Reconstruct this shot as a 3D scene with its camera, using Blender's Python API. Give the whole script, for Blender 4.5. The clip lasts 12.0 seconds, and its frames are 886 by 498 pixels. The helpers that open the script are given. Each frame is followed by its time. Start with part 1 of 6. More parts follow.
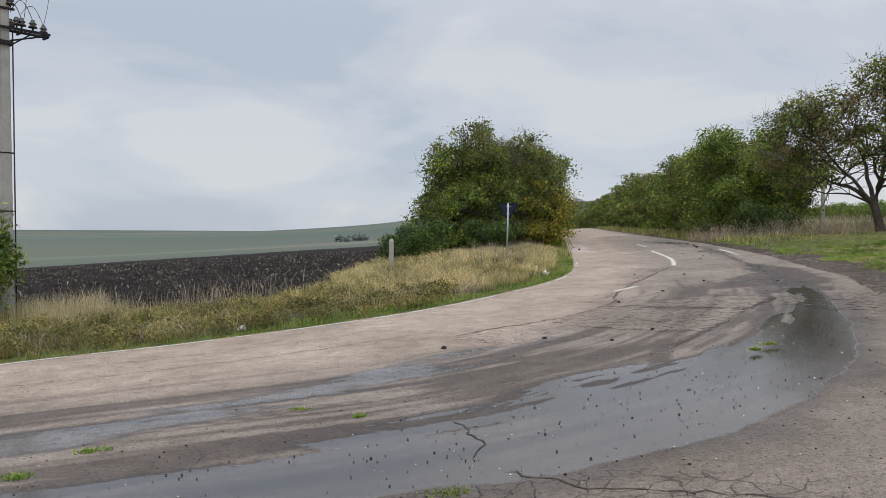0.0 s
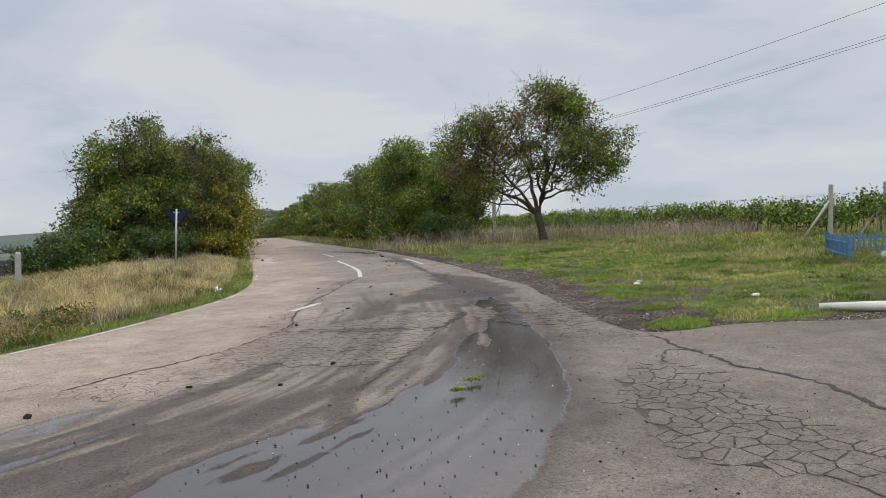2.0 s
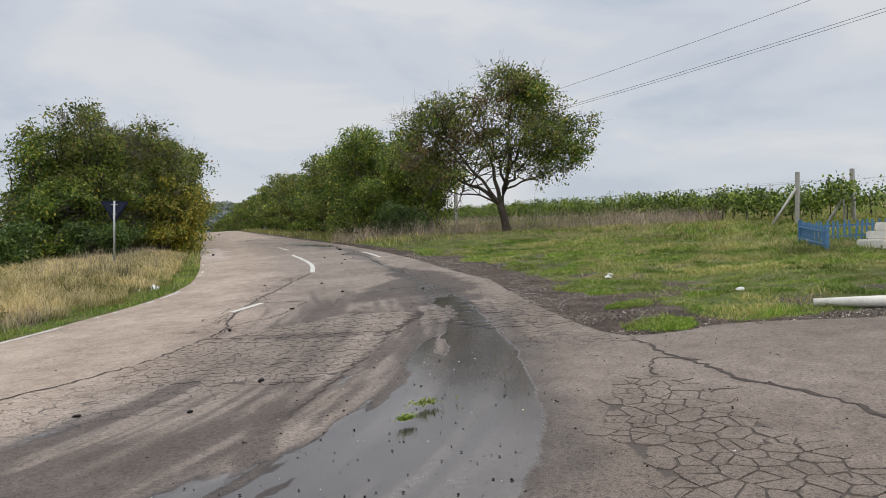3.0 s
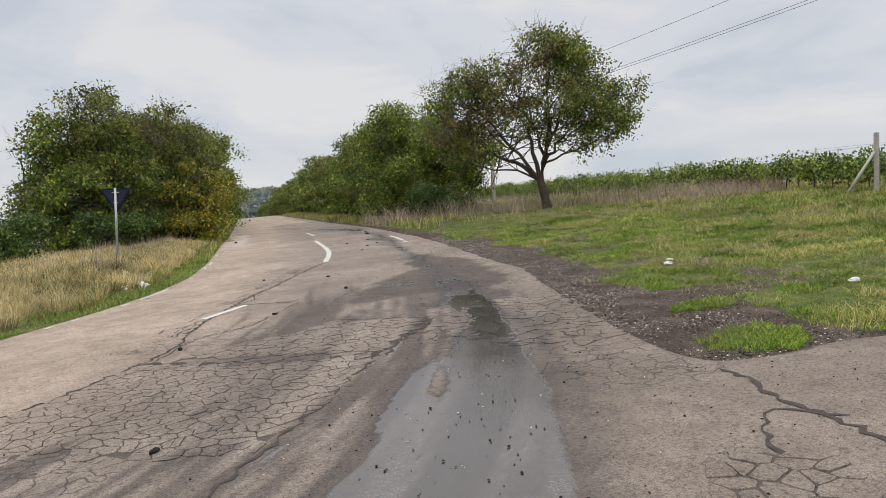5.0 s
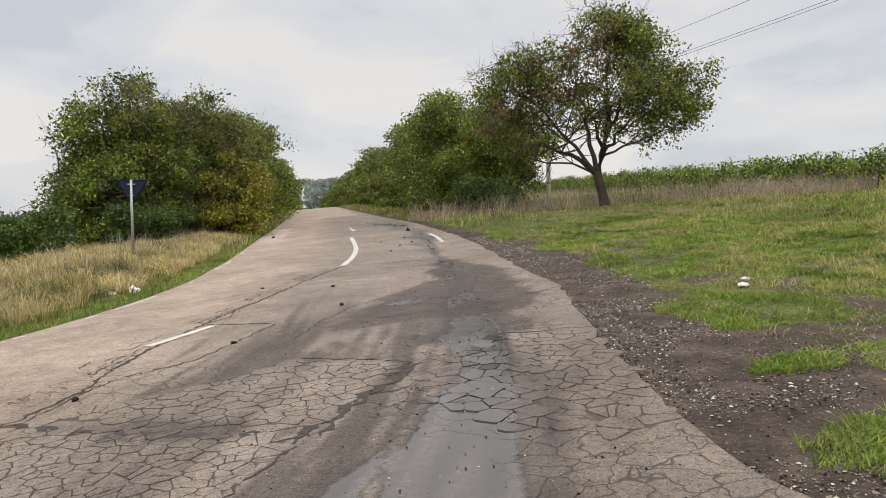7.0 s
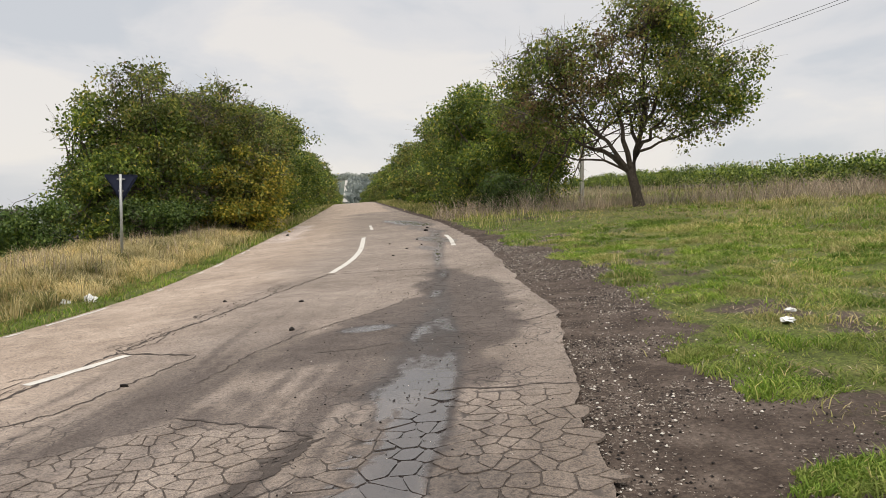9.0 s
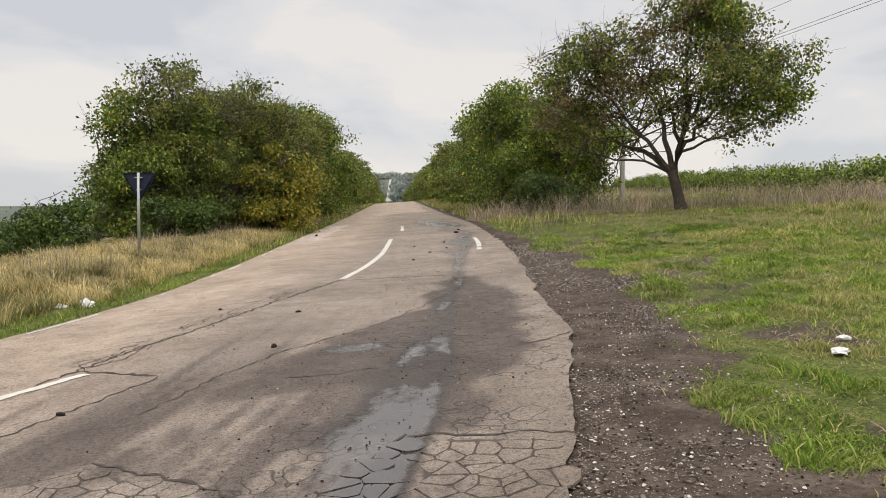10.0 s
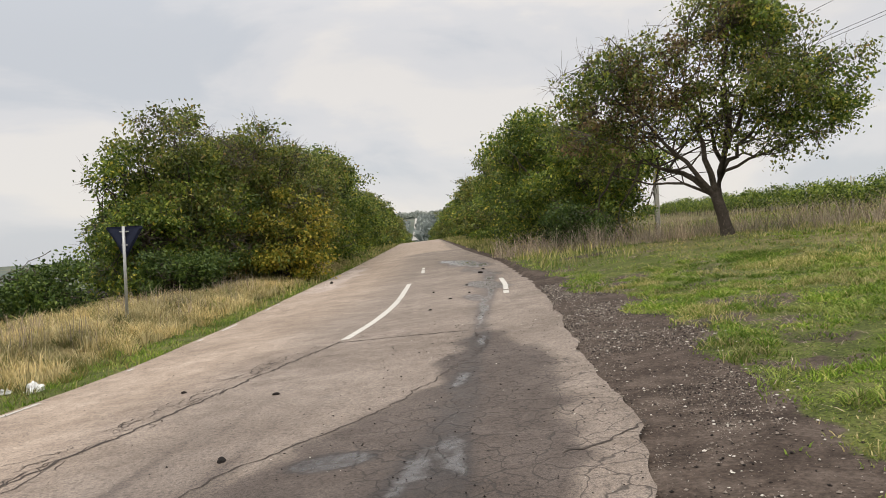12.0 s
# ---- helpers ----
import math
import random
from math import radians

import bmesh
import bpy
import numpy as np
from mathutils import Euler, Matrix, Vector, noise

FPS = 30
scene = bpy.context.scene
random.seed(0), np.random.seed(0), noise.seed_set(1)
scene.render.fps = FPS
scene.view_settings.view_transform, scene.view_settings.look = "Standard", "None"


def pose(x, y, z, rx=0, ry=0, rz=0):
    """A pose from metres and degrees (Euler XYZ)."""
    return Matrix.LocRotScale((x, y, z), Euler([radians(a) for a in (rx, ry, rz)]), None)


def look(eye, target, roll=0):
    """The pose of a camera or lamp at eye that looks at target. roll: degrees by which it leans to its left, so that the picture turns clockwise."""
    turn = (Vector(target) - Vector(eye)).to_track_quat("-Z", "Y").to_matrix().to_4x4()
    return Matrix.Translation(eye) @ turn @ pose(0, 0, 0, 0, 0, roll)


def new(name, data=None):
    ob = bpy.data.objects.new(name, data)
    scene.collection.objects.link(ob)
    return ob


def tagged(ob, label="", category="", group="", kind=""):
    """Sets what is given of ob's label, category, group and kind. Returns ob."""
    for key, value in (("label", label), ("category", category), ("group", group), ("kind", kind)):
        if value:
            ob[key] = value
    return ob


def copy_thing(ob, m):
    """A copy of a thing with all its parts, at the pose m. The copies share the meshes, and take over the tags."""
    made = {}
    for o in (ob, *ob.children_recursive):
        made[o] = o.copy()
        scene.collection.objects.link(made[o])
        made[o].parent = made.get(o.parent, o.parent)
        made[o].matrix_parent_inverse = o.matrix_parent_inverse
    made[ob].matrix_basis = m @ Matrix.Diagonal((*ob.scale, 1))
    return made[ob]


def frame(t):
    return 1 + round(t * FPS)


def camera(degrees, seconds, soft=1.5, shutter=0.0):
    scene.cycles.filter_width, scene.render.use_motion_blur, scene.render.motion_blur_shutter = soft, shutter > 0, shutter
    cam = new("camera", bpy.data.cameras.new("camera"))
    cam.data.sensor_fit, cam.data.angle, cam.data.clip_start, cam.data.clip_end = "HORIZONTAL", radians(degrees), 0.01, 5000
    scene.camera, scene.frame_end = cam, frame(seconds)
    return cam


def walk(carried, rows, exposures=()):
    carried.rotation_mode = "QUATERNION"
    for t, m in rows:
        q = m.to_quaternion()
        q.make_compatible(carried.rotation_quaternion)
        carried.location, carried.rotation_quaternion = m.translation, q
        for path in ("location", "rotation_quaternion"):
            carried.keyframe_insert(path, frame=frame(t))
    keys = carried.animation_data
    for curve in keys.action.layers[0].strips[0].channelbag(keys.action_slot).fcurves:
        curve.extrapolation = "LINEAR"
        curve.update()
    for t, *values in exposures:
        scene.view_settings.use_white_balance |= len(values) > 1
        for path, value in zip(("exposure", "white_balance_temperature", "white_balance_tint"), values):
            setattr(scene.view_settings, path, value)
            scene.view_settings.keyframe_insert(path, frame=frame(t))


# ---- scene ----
cam = camera(62.2, 12.0, soft=0.7)
PATH = [
    (0, (-0.005, -0.03, 1.327), (-0.001, 1.969, 1.274), 0.3),
    (0.5, (0.133, 0.517, 1.321), (0.497, 2.483, 1.29), 0.7),
    (1, (0.302, 1.085, 1.335), (0.893, 2.995, 1.321), 0.8),
    (1.5, (0.513, 1.646, 1.344), (1.236, 3.51, 1.33), 0.5),
    (2, (0.751, 2.228, 1.327), (1.562, 4.056, 1.303), 0.1),
    (2.1, (0.805, 2.347, 1.33), (1.633, 4.167, 1.303), -0.0),
    (2.5, (1.072, 2.8, 1.331), (1.951, 4.596, 1.295), -0.2),
    (2.7, (1.192, 3.008, 1.327), (2.089, 4.794, 1.286), -0.3),
    (4.3, (2.35, 4.645, 1.351), (3.224, 6.442, 1.273), -1.3),
    (4.5, (2.483, 4.827, 1.347), (3.335, 6.634, 1.261), -1.6),
    (5, (2.831, 5.356, 1.357), (3.621, 7.19, 1.256), -2.0),
    (5.5, (3.179, 5.841, 1.38), (3.918, 7.696, 1.269), -2.2),
    (6, (3.539, 6.314, 1.396), (4.241, 8.184, 1.281), -2.1),
    (6.5, (3.912, 6.76, 1.43), (4.58, 8.641, 1.316), -1.7),
    (7, (4.283, 7.163, 1.473), (4.914, 9.057, 1.356), -1.3),
    (7.5, (4.613, 7.581, 1.463), (5.2, 9.489, 1.34), -1.1),
    (7.7, (4.725, 7.8, 1.456), (5.305, 9.71, 1.335), -1.1),
    (9.3, (5.835, 8.835, 1.619), (6.333, 10.768, 1.491), -0.5),
    (9.5, (5.987, 8.996, 1.633), (6.465, 10.934, 1.51), -0.4),
    (10, (6.27, 9.426, 1.625), (6.678, 11.38, 1.497), -0.2),
    (10.5, (6.493, 9.954, 1.619), (6.8, 11.926, 1.496), -0.5),
    (11, (6.585, 10.509, 1.611), (6.805, 12.494, 1.508), -1.2),
    (11.5, (6.692, 11.01, 1.655), (6.888, 12.999, 1.587), -2.2),
    (12, (6.87, 11.481, 1.682), (7.206, 13.452, 1.656), -3.2),
]
walk(cam, [(t, look(eye, target, roll)) for t, eye, target, roll in PATH],
     [(0.0, 0.03, 6400, 10), (1.0, 0.0, 6400, 9.5), (2.5, 0.06, 6500, 10), (5.5, 0.21, 6850, 11), (9.5, 0.31, 7250, 12), (12.0, 0.27, 7200, 12)])

# ---------------------------------------------------------------- light
world = bpy.data.worlds.new("overcast_sky")
scene.world = world
world.use_nodes = True
wn, wl = world.node_tree.nodes, world.node_tree.links
wn.clear()
w_out = wn.new("ShaderNodeOutputWorld")
w_bg = wn.new("ShaderNodeBackground")
w_sky = wn.new("ShaderNodeTexSky")
w_sky.sky_type, w_sky.sun_disc = "NISHITA", False
w_sky.sun_elevation, w_sky.sun_rotation = radians(70), radians(200)
w_co = wn.new("ShaderNodeTexCoord")
w_map = wn.new("ShaderNodeMapping")
w_map.inputs["Scale"].default_value = (1.0, 1.0, 2.9)
w_map.inputs["Location"].default_value = (0.35, 0.1, 0.2)
w_n1 = wn.new("ShaderNodeTexNoise")
w_n1.inputs["Scale"].default_value, w_n1.inputs["Detail"].default_value = 2.7, 6
w_n1.inputs["Roughness"].default_value, w_n1.inputs["Distortion"].default_value = 0.5, 0.35
w_ramp = wn.new("ShaderNodeValToRGB")
w_ramp.color_ramp.interpolation = "EASE"
els = w_ramp.color_ramp.elements
els[0].position, els[0].color = 0.37, (0.50, 0.555, 0.635, 1)
els[1].position, els[1].color = 0.575, (0.68, 0.695, 0.72, 1)
e = els.new(0.485)
e.color = (0.60, 0.635, 0.695, 1)
w_sep = wn.new("ShaderNodeSeparateXYZ")
w_grad = wn.new("ShaderNodeMapRange")
w_grad.interpolation_type = "SMOOTHSTEP"
w_grad.inputs["From Min"].default_value, w_grad.inputs["From Max"].default_value = 0.22, 1.0
w_grad.inputs["To Min"].default_value, w_grad.inputs["To Max"].default_value = 0.97, 2.5
w_mul = wn.new("ShaderNodeVectorMath")
w_mul.operation = "SCALE"
w_skyscale = wn.new("ShaderNodeVectorMath")
w_skyscale.operation = "SCALE"
w_skyscale.inputs["Scale"].default_value = 0.1
w_mix = wn.new("ShaderNodeMix")
w_mix.data_type = "RGBA"
w_mix.inputs["Factor"].default_value = 0.9
wl.new(w_co.outputs["Generated"], w_map.inputs["Vector"])
wl.new(w_map.outputs["Vector"], w_n1.inputs["Vector"])
wl.new(w_n1.outputs["Fac"], w_ramp.inputs["Fac"])
wl.new(w_co.outputs["Generated"], w_sep.inputs["Vector"])
wl.new(w_sep.outputs["Z"], w_grad.inputs["Value"])
wl.new(w_ramp.outputs["Color"], w_mul.inputs[0])
wl.new(w_grad.outputs["Result"], w_mul.inputs["Scale"])
wl.new(w_sky.outputs["Color"], w_skyscale.inputs[0])
wl.new(w_skyscale.outputs["Vector"], w_mix.inputs["A"])
wl.new(w_mul.outputs["Vector"], w_mix.inputs["B"])
wl.new(w_mix.outputs["Result"], w_bg.inputs["Color"])
wl.new(w_bg.outputs["Background"], w_out.inputs["Surface"])
w_bg.inputs["Strength"].default_value = 1.0

sun = new("sun", bpy.data.lights.new("sun", "SUN"))
sun.data.energy, sun.data.angle, sun.data.color = 1.0, radians(40), (1.0, 0.96, 0.9)
sun.matrix_world = look((-5, -14, 40), (0, 0, 0))
scene.view_settings.exposure = 0.0


# ---------------------------------------------------------------- number helpers
def hash2(ix, iy, seed):
    v = np.sin(ix * 127.1 + iy * 311.7 + seed * 74.7) * 43758.5453
    return v - np.floor(v)


def vnoise(x, y, scale=1.0, seed=0):
    """Smooth value noise from 0 to 1 on arrays."""
    x, y = np.asarray(x, float) / scale, np.asarray(y, float) / scale
    ix, iy = np.floor(x), np.floor(y)
    fx, fy = x - ix, y - iy
    fx, fy = fx * fx * (3 - 2 * fx), fy * fy * (3 - 2 * fy)
    a, b = hash2(ix, iy, seed), hash2(ix + 1, iy, seed)
    c, d = hash2(ix, iy + 1, seed), hash2(ix + 1, iy + 1, seed)
    return (a * (1 - fx) + b * fx) * (1 - fy) + (c * (1 - fx) + d * fx) * fy


def fbm(x, y, scale=1.0, seed=0, octaves=3):
    total, weight = 0.0, 0.0
    for k in range(octaves):
        w = 0.5 ** k
        total = total + w * vnoise(x, y, scale * w, seed + 7 * k)
        weight += w
    return total / weight


def smooth(a, b, v):
    t = np.clip((np.asarray(v, float) - a) / (b - a), 0, 1)
    return t * t * (3 - 2 * t)


def line_dist(px, py, pts):
    """Distance to a polyline, the fraction along its points, and the side (positive: right of its way)."""
    px, py = np.asarray(px, float), np.asarray(py, float)
    best = np.full(px.shape, 1e9)
    where = np.zeros(px.shape)
    side = np.ones(px.shape)
    for k in range(len(pts) - 1):
        ax, ay = pts[k][0], pts[k][1]
        dx, dy = pts[k + 1][0] - ax, pts[k + 1][1] - ay
        t = np.clip(((px - ax) * dx + (py - ay) * dy) / (dx * dx + dy * dy), 0, 1)
        ox, oy = px - ax - t * dx, py - ay - t * dy
        d = np.hypot(ox, oy)
        m = d < best
        best = np.where(m, d, best)
        where = np.where(m, k + t, where)
        side = np.where(m, np.sign(ox * dy - oy * dx + 1e-12), side)
    return best, where, side


def catmull(pts, n=5):
    p = [np.array(q, float) for q in pts]
    p = [2 * p[0] - p[1]] + p + [2 * p[-1] - p[-2]]
    out = []
    for k in range(1, len(p) - 2):
        for j in range(n):
            t = j / n
            out.append(0.5 * (2 * p[k] + (p[k + 1] - p[k - 1]) * t + (2 * p[k - 1] - 5 * p[k] + 4 * p[k + 1] - p[k + 2]) * t * t
                              + (3 * p[k] - p[k - 1] - 3 * p[k + 1] + p[k + 2]) * t ** 3))
    out.append(p[-2])
    return np.array(out)


# ---------------------------------------------------------------- the plan: edges of the asphalt
LEFT_EDGE = catmull([(-60, -24), (-30, -5.5), (-14, 5.2), (-9, 8.7), (-6.3, 10.35), (-3.5, 11.75), (-1.26, 13.42), (0.2, 15.0), (1.35, 16.75), (2.6, 18.9),
                     (3.45, 20.9), (4.1, 23.1), (4.68, 26), (5.3, 29.7), (7.0, 41), (8.95, 53.5), (14.3, 90.7), (19.0, 124), (28.9, 195)])
RIGHT_EDGE = catmull([(60, -8), (25, 3.2), (13, 6.9), (9.6, 8.35), (8.1, 9.25), (7.0, 9.35), (6.72, 9.75), (6.95, 10.8), (7.35, 11.9), (7.6, 12.8), (7.95, 13.55),
                      (8.45, 14.9), (9.03, 16.4), (9.2, 17.3), (9.5, 18.6), (10.7, 23.3), (11.9, 28.5), (14.0, 40), (16.5, 58.9), (21.2, 91), (25.9, 124), (35.8, 195)])


def height(x, y):
    x, y = np.asarray(x, float), np.asarray(y, float)
    xx = np.where(x > 70, 70 + 40 * np.tanh((x - 70) / 40), x)
    xx = np.where(x < -45, -45 + 45 * np.tanh((x + 45) / 45), xx)
    yy = np.minimum(y, 140)
    z = 0.0615 * xx + 0.0021 * yy - 0.248
    over = np.clip(y - 118, 0, None)
    z = z - np.minimum(0.0016 * over ** 2, 4.0) * smooth(118, 330, y)
    # far hill that the road climbs
    v = 0.138 * x + 0.990 * y
    u = 0.990 * x - 0.138 * y
    z = z + 30 * smooth(420, 1300, v) * np.exp(-((u - 40) / 420) ** 2)
    z = z + 10 * smooth(500, 1500, v) * smooth(-900, 200, u)
    far = smooth(120, 400, np.hypot(x, y))
    z = z - 2.5 * far * smooth(40, -200, x)
    return z


def verge(x, y):
    """Height of bare ground: the plain slope with the soft banks beside the road."""
    x, y = np.asarray(x, float), np.asarray(y, float)
    z = height(x, y)
    dl, wl_, sl = line_dist(x, y, LEFT_EDGE[15:])
    left = sl < 0
    bank = 0.27 * smooth(0.6, 2.4, dl) * smooth(11.0, 5.0, dl) * smooth(17, 24, y) * smooth(160, 110, y) * smooth(-6.5, -1.0, x)
    z = z + np.where(left, bank, 0)
    x, y = np.asarray(x, float), np.asarray(y, float)
    z = z + 0.34 * np.exp(-(((x - 19.2) / 7) ** 2 + ((y - 33) / 8) ** 2))
    near = smooth(80, 50, np.hypot(x - 5, y - 15))
    z = z + near * (0.10 * (fbm(x, y, 2.6, 3) - 0.5) + 0.04 * (vnoise(x, y, 0.5, 9) - 0.5)) * smooth(0.2, 1.2, np.minimum(dl, 9))
    return z


def on_road(x, y):
    _, _, sl = line_dist(x, y, LEFT_EDGE)
    _, _, sr = line_dist(x, y, RIGHT_EDGE)
    return (sl > 0) & (sr < 0)


# ---------------------------------------------------------------- material helpers
def material(name, rough=0.9, metal=0.0, spec=0.3):
    m = bpy.data.materials.new(name)
    m.use_nodes = True
    b = m.node_tree.nodes["Principled BSDF"]
    b.inputs["Roughness"].default_value, b.inputs["Metallic"].default_value = rough, metal
    b.inputs["Specular IOR Level"].default_value = spec
    return m, m.node_tree.nodes, m.node_tree.links, b


def noise_node(n, l, scale, detail=4, rough=0.6, vec=None, stretch=None):
    t = n.new("ShaderNodeTexNoise")
    t.inputs["Scale"].default_value, t.inputs["Detail"].default_value, t.inputs["Roughness"].default_value = scale, detail, rough
    if vec is None:
        g = n.new("ShaderNodeTexCoord")
        vec = g.outputs["Object"]
    if stretch:
        mp = n.new("ShaderNodeMapping")
        mp.inputs["Scale"].default_value = stretch
        l.new(vec, mp.inputs["Vector"])
        vec = mp.outputs["Vector"]
    l.new(vec, t.inputs["Vector"])
    return t.outputs["Fac"]


def ramp(n, l, fac, stops):
    r = n.new("ShaderNodeValToRGB")
    el = r.color_ramp.elements
    el[0].position, el[0].color = stops[0][0], (*stops[0][1], 1)
    el[1].position, el[1].color = stops[-1][0], (*stops[-1][1], 1)
    for p, c in stops[1:-1]:
        q = el.new(p)
        q.color = (*c, 1)
    l.new(fac, r.inputs["Fac"])
    return r.outputs["Color"]


def value_ramp(n, l, fac, a, b, lo=0.0, hi=1.0):
    r = n.new("ShaderNodeMapRange")
    r.interpolation_type = "SMOOTHSTEP"
    for k, v in zip(("From Min", "From Max", "To Min", "To Max"), (a, b, lo, hi)):
        r.inputs[k].default_value = v
    l.new(fac, r.inputs["Value"])
    return r.outputs["Result"]


def mix(n, l, fac, a, b, mode="MIX"):
    m = n.new("ShaderNodeMix")
    m.data_type, m.blend_type = "RGBA", mode
    for key, v in (("Factor", fac), ("A", a), ("B", b)):
        if isinstance(v, (int, float)):
            m.inputs[key].default_value = v
        elif isinstance(v, tuple):
            m.inputs[key].default_value = (*v, 1)
        else:
            l.new(v, m.inputs[key])
    return m.outputs["Result"]


def calc(n, l, op, a, b=0.0):
    m = n.new("ShaderNodeMath")
    m.operation = op
    for k, v in enumerate((a, b)):
        if isinstance(v, (int, float)):
            m.inputs[k].default_value = v
        else:
            l.new(v, m.inputs[k])
    return m.outputs["Value"]


def attr(n, name):
    a = n.new("ShaderNodeAttribute")
    a.attribute_name = name
    return a.outputs["Fac"]


def bump(n, l, b, h, strength=0.4, dist=0.02):
    q = n.new("ShaderNodeBump")
    q.inputs["Strength"].default_value, q.inputs["Distance"].default_value = strength, dist
    l.new(h, q.inputs["Height"])
    l.new(q.outputs["Normal"], b.inputs["Normal"])
    return q


def plain(name, color, rough=0.8, metal=0.0, var=0.25, scale=8.0, relief=0.25, depth=0.01, spec=0.3):
    """A surface of one paint or stuff, with grain and blotches at two scales."""
    m, n, l, b = material(name, rough, metal, spec)
    big = noise_node(n, l, scale, 5)
    fine = noise_node(n, l, scale * 9, 3)
    dark = tuple(c * (1 - var) for c in color)
    lite = tuple(min(1, c * (1 + var)) for c in color)
    c1 = ramp(n, l, big, [(0.3, dark), (0.7, lite)])
    c2 = mix(n, l, 0.35, c1, ramp(n, l, fine, [(0.35, dark), (0.65, lite)]))
    l.new(c2, b.inputs["Base Color"])
    if relief:
        bump(n, l, b, fine, relief, depth)
    return m


def island_material(name, stops, rough=0.6, spec=0.25, blotch=None, trans=0.0, straw=0.0):
    """Blades and leaves: each island takes a colour of its own from the stops."""
    m, n, l, b = material(name, rough, 0.0, spec)
    g = n.new("ShaderNodeNewGeometry")
    c = ramp(n, l, g.outputs["Random Per Island"], stops)
    # coarse noise tint; on leaves it paints in shaded and lit clumps
    big = noise_node(n, l, 0.45 if blotch is None else blotch, 3)
    c = mix(n, l, 1.0, c, ramp(n, l, big, [(0.34, (0.42, 0.46, 0.44)), (0.5, (0.92, 0.92, 0.90)), (0.66, (1.32, 1.27, 1.14))]), "MULTIPLY")
    if straw:
        pale = noise_node(n, l, 0.9, 4, 0.65)
        c = mix(n, l, value_ramp(n, l, pale, 0.46, 0.66, 0.0, straw), c, (0.42, 0.37, 0.17))
    l.new(c, b.inputs["Base Color"])
    if trans:
        t = n.new("ShaderNodeBsdfTranslucent")
        l.new(c, t.inputs["Color"])
        s = n.new("ShaderNodeMixShader")
        s.inputs["Fac"].default_value = trans
        l.new(b.outputs["BSDF"], s.inputs[1])
        l.new(t.outputs["BSDF"], s.inputs[2])
        l.new(s.outputs["Shader"], n["Material Output"].inputs["Surface"])
    return m


# ---------------------------------------------------------------- materials
def asphalt_material():
    m, n, l, b = material("asphalt", 0.85, 0.0, 0.35)
    co = n.new("ShaderNodeTexCoord").outputs["Object"]
    big = noise_node(n, l, 0.55, 5, 0.6, co)
    mid = noise_node(n, l, 3.5, 5, 0.65, co)
    grit = noise_node(n, l, 95, 3, 0.75, co)
    grit2 = noise_node(n, l, 34, 2, 0.6, co)
    c = ramp(n, l, big, [(0.32, (0.182, 0.149, 0.124)), (0.5, (0.227, 0.188, 0.158)), (0.68, (0.272, 0.228, 0.194))])
    c = mix(n, l, 1.0, c, ramp(n, l, mid, [(0.3, (0.74, 0.72, 0.71)), (0.62, (1.06, 1.06, 1.06))]), "MULTIPLY")
    c = mix(n, l, 0.6, c, ramp(n, l, grit, [(0.38, (0.36, 0.36, 0.38)), (0.5, (0.98, 0.98, 0.98)), (0.64, (1.62, 1.60, 1.55))]), "MULTIPLY")
    c = mix(n, l, 0.8, c, ramp(n, l, grit2, [(0.32, (0.50, 0.50, 0.51)), (0.46, (1.0, 1.0, 1.0)), (0.70, (1.25, 1.23, 1.2))]), "MULTIPLY")
    # newer and older surfacing; the last stop paints the sky sheen of puddles
    tone = attr(n, "tone")
    c = mix(n, l, 1.0, c, ramp(n, l, tone, [(0.0, (1.0, 1.0, 1.0)), (0.5, (1.48, 1.43, 1.36)), (1.0, (2.2, 2.25, 2.4))]), "MULTIPLY")
    c = mix(n, l, attr(n, "aged"), c, mix(n, l, 1.0, c, (0.80, 0.79, 0.78), "MULTIPLY"))
    # streaks of tyres along the bend, old dirt
    stain = attr(n, "stain")
    stain_n = calc(n, l, "ADD", stain, calc(n, l, "MULTIPLY", calc(n, l, "SUBTRACT", mid, 0.5), 0.55))
    st = value_ramp(n, l, stain_n, 0.12, 0.85)
    c = mix(n, l, calc(n, l, "MULTIPLY", st, 0.92), c, mix(n, l, 1.0, c, (0.40, 0.39, 0.405), "MULTIPLY"))
    # fine crazing between the loose plates
    craze = attr(n, "craze")
    vor = n.new("ShaderNodeTexVoronoi")
    vor.feature = "DISTANCE_TO_EDGE"
    vor.inputs["Scale"].default_value = 4.2
    warp = n.new("ShaderNodeVectorMath")
    warp.operation = "ADD"
    wn_ = n.new("ShaderNodeTexNoise")
    wn_.inputs["Scale"].default_value = 3.0
    l.new(co, wn_.inputs["Vector"])
    ws = n.new("ShaderNodeVectorMath")
    ws.operation = "SCALE"
    ws.inputs["Scale"].default_value = 0.35
    l.new(wn_.outputs["Color"], ws.inputs[0])
    l.new(co, warp.inputs[0])
    l.new(ws.outputs["Vector"], warp.inputs[1])
    l.new(warp.outputs["Vector"], vor.inputs["Vector"])
    line = value_ramp(n, l, vor.outputs["Distance"], 0.004, 0.032, 1.0, 0.0)
    line = calc(n, l, "MULTIPLY", line, value_ramp(n, l, calc(n, l, "ADD", craze, calc(n, l, "MULTIPLY", calc(n, l, "SUBTRACT", mid, 0.5), 0.8)), 0.3, 0.6))
    c = mix(n, l, calc(n, l, "MULTIPLY", line, 0.8), c, (0.045, 0.038, 0.034))
    # dirt between broken plates
    c = mix(n, l, value_ramp(n, l, attr(n, "bed"), 0.35, 0.65), c, (0.078, 0.064, 0.055))
    # water lying on the surface
    wet = attr(n, "wet")
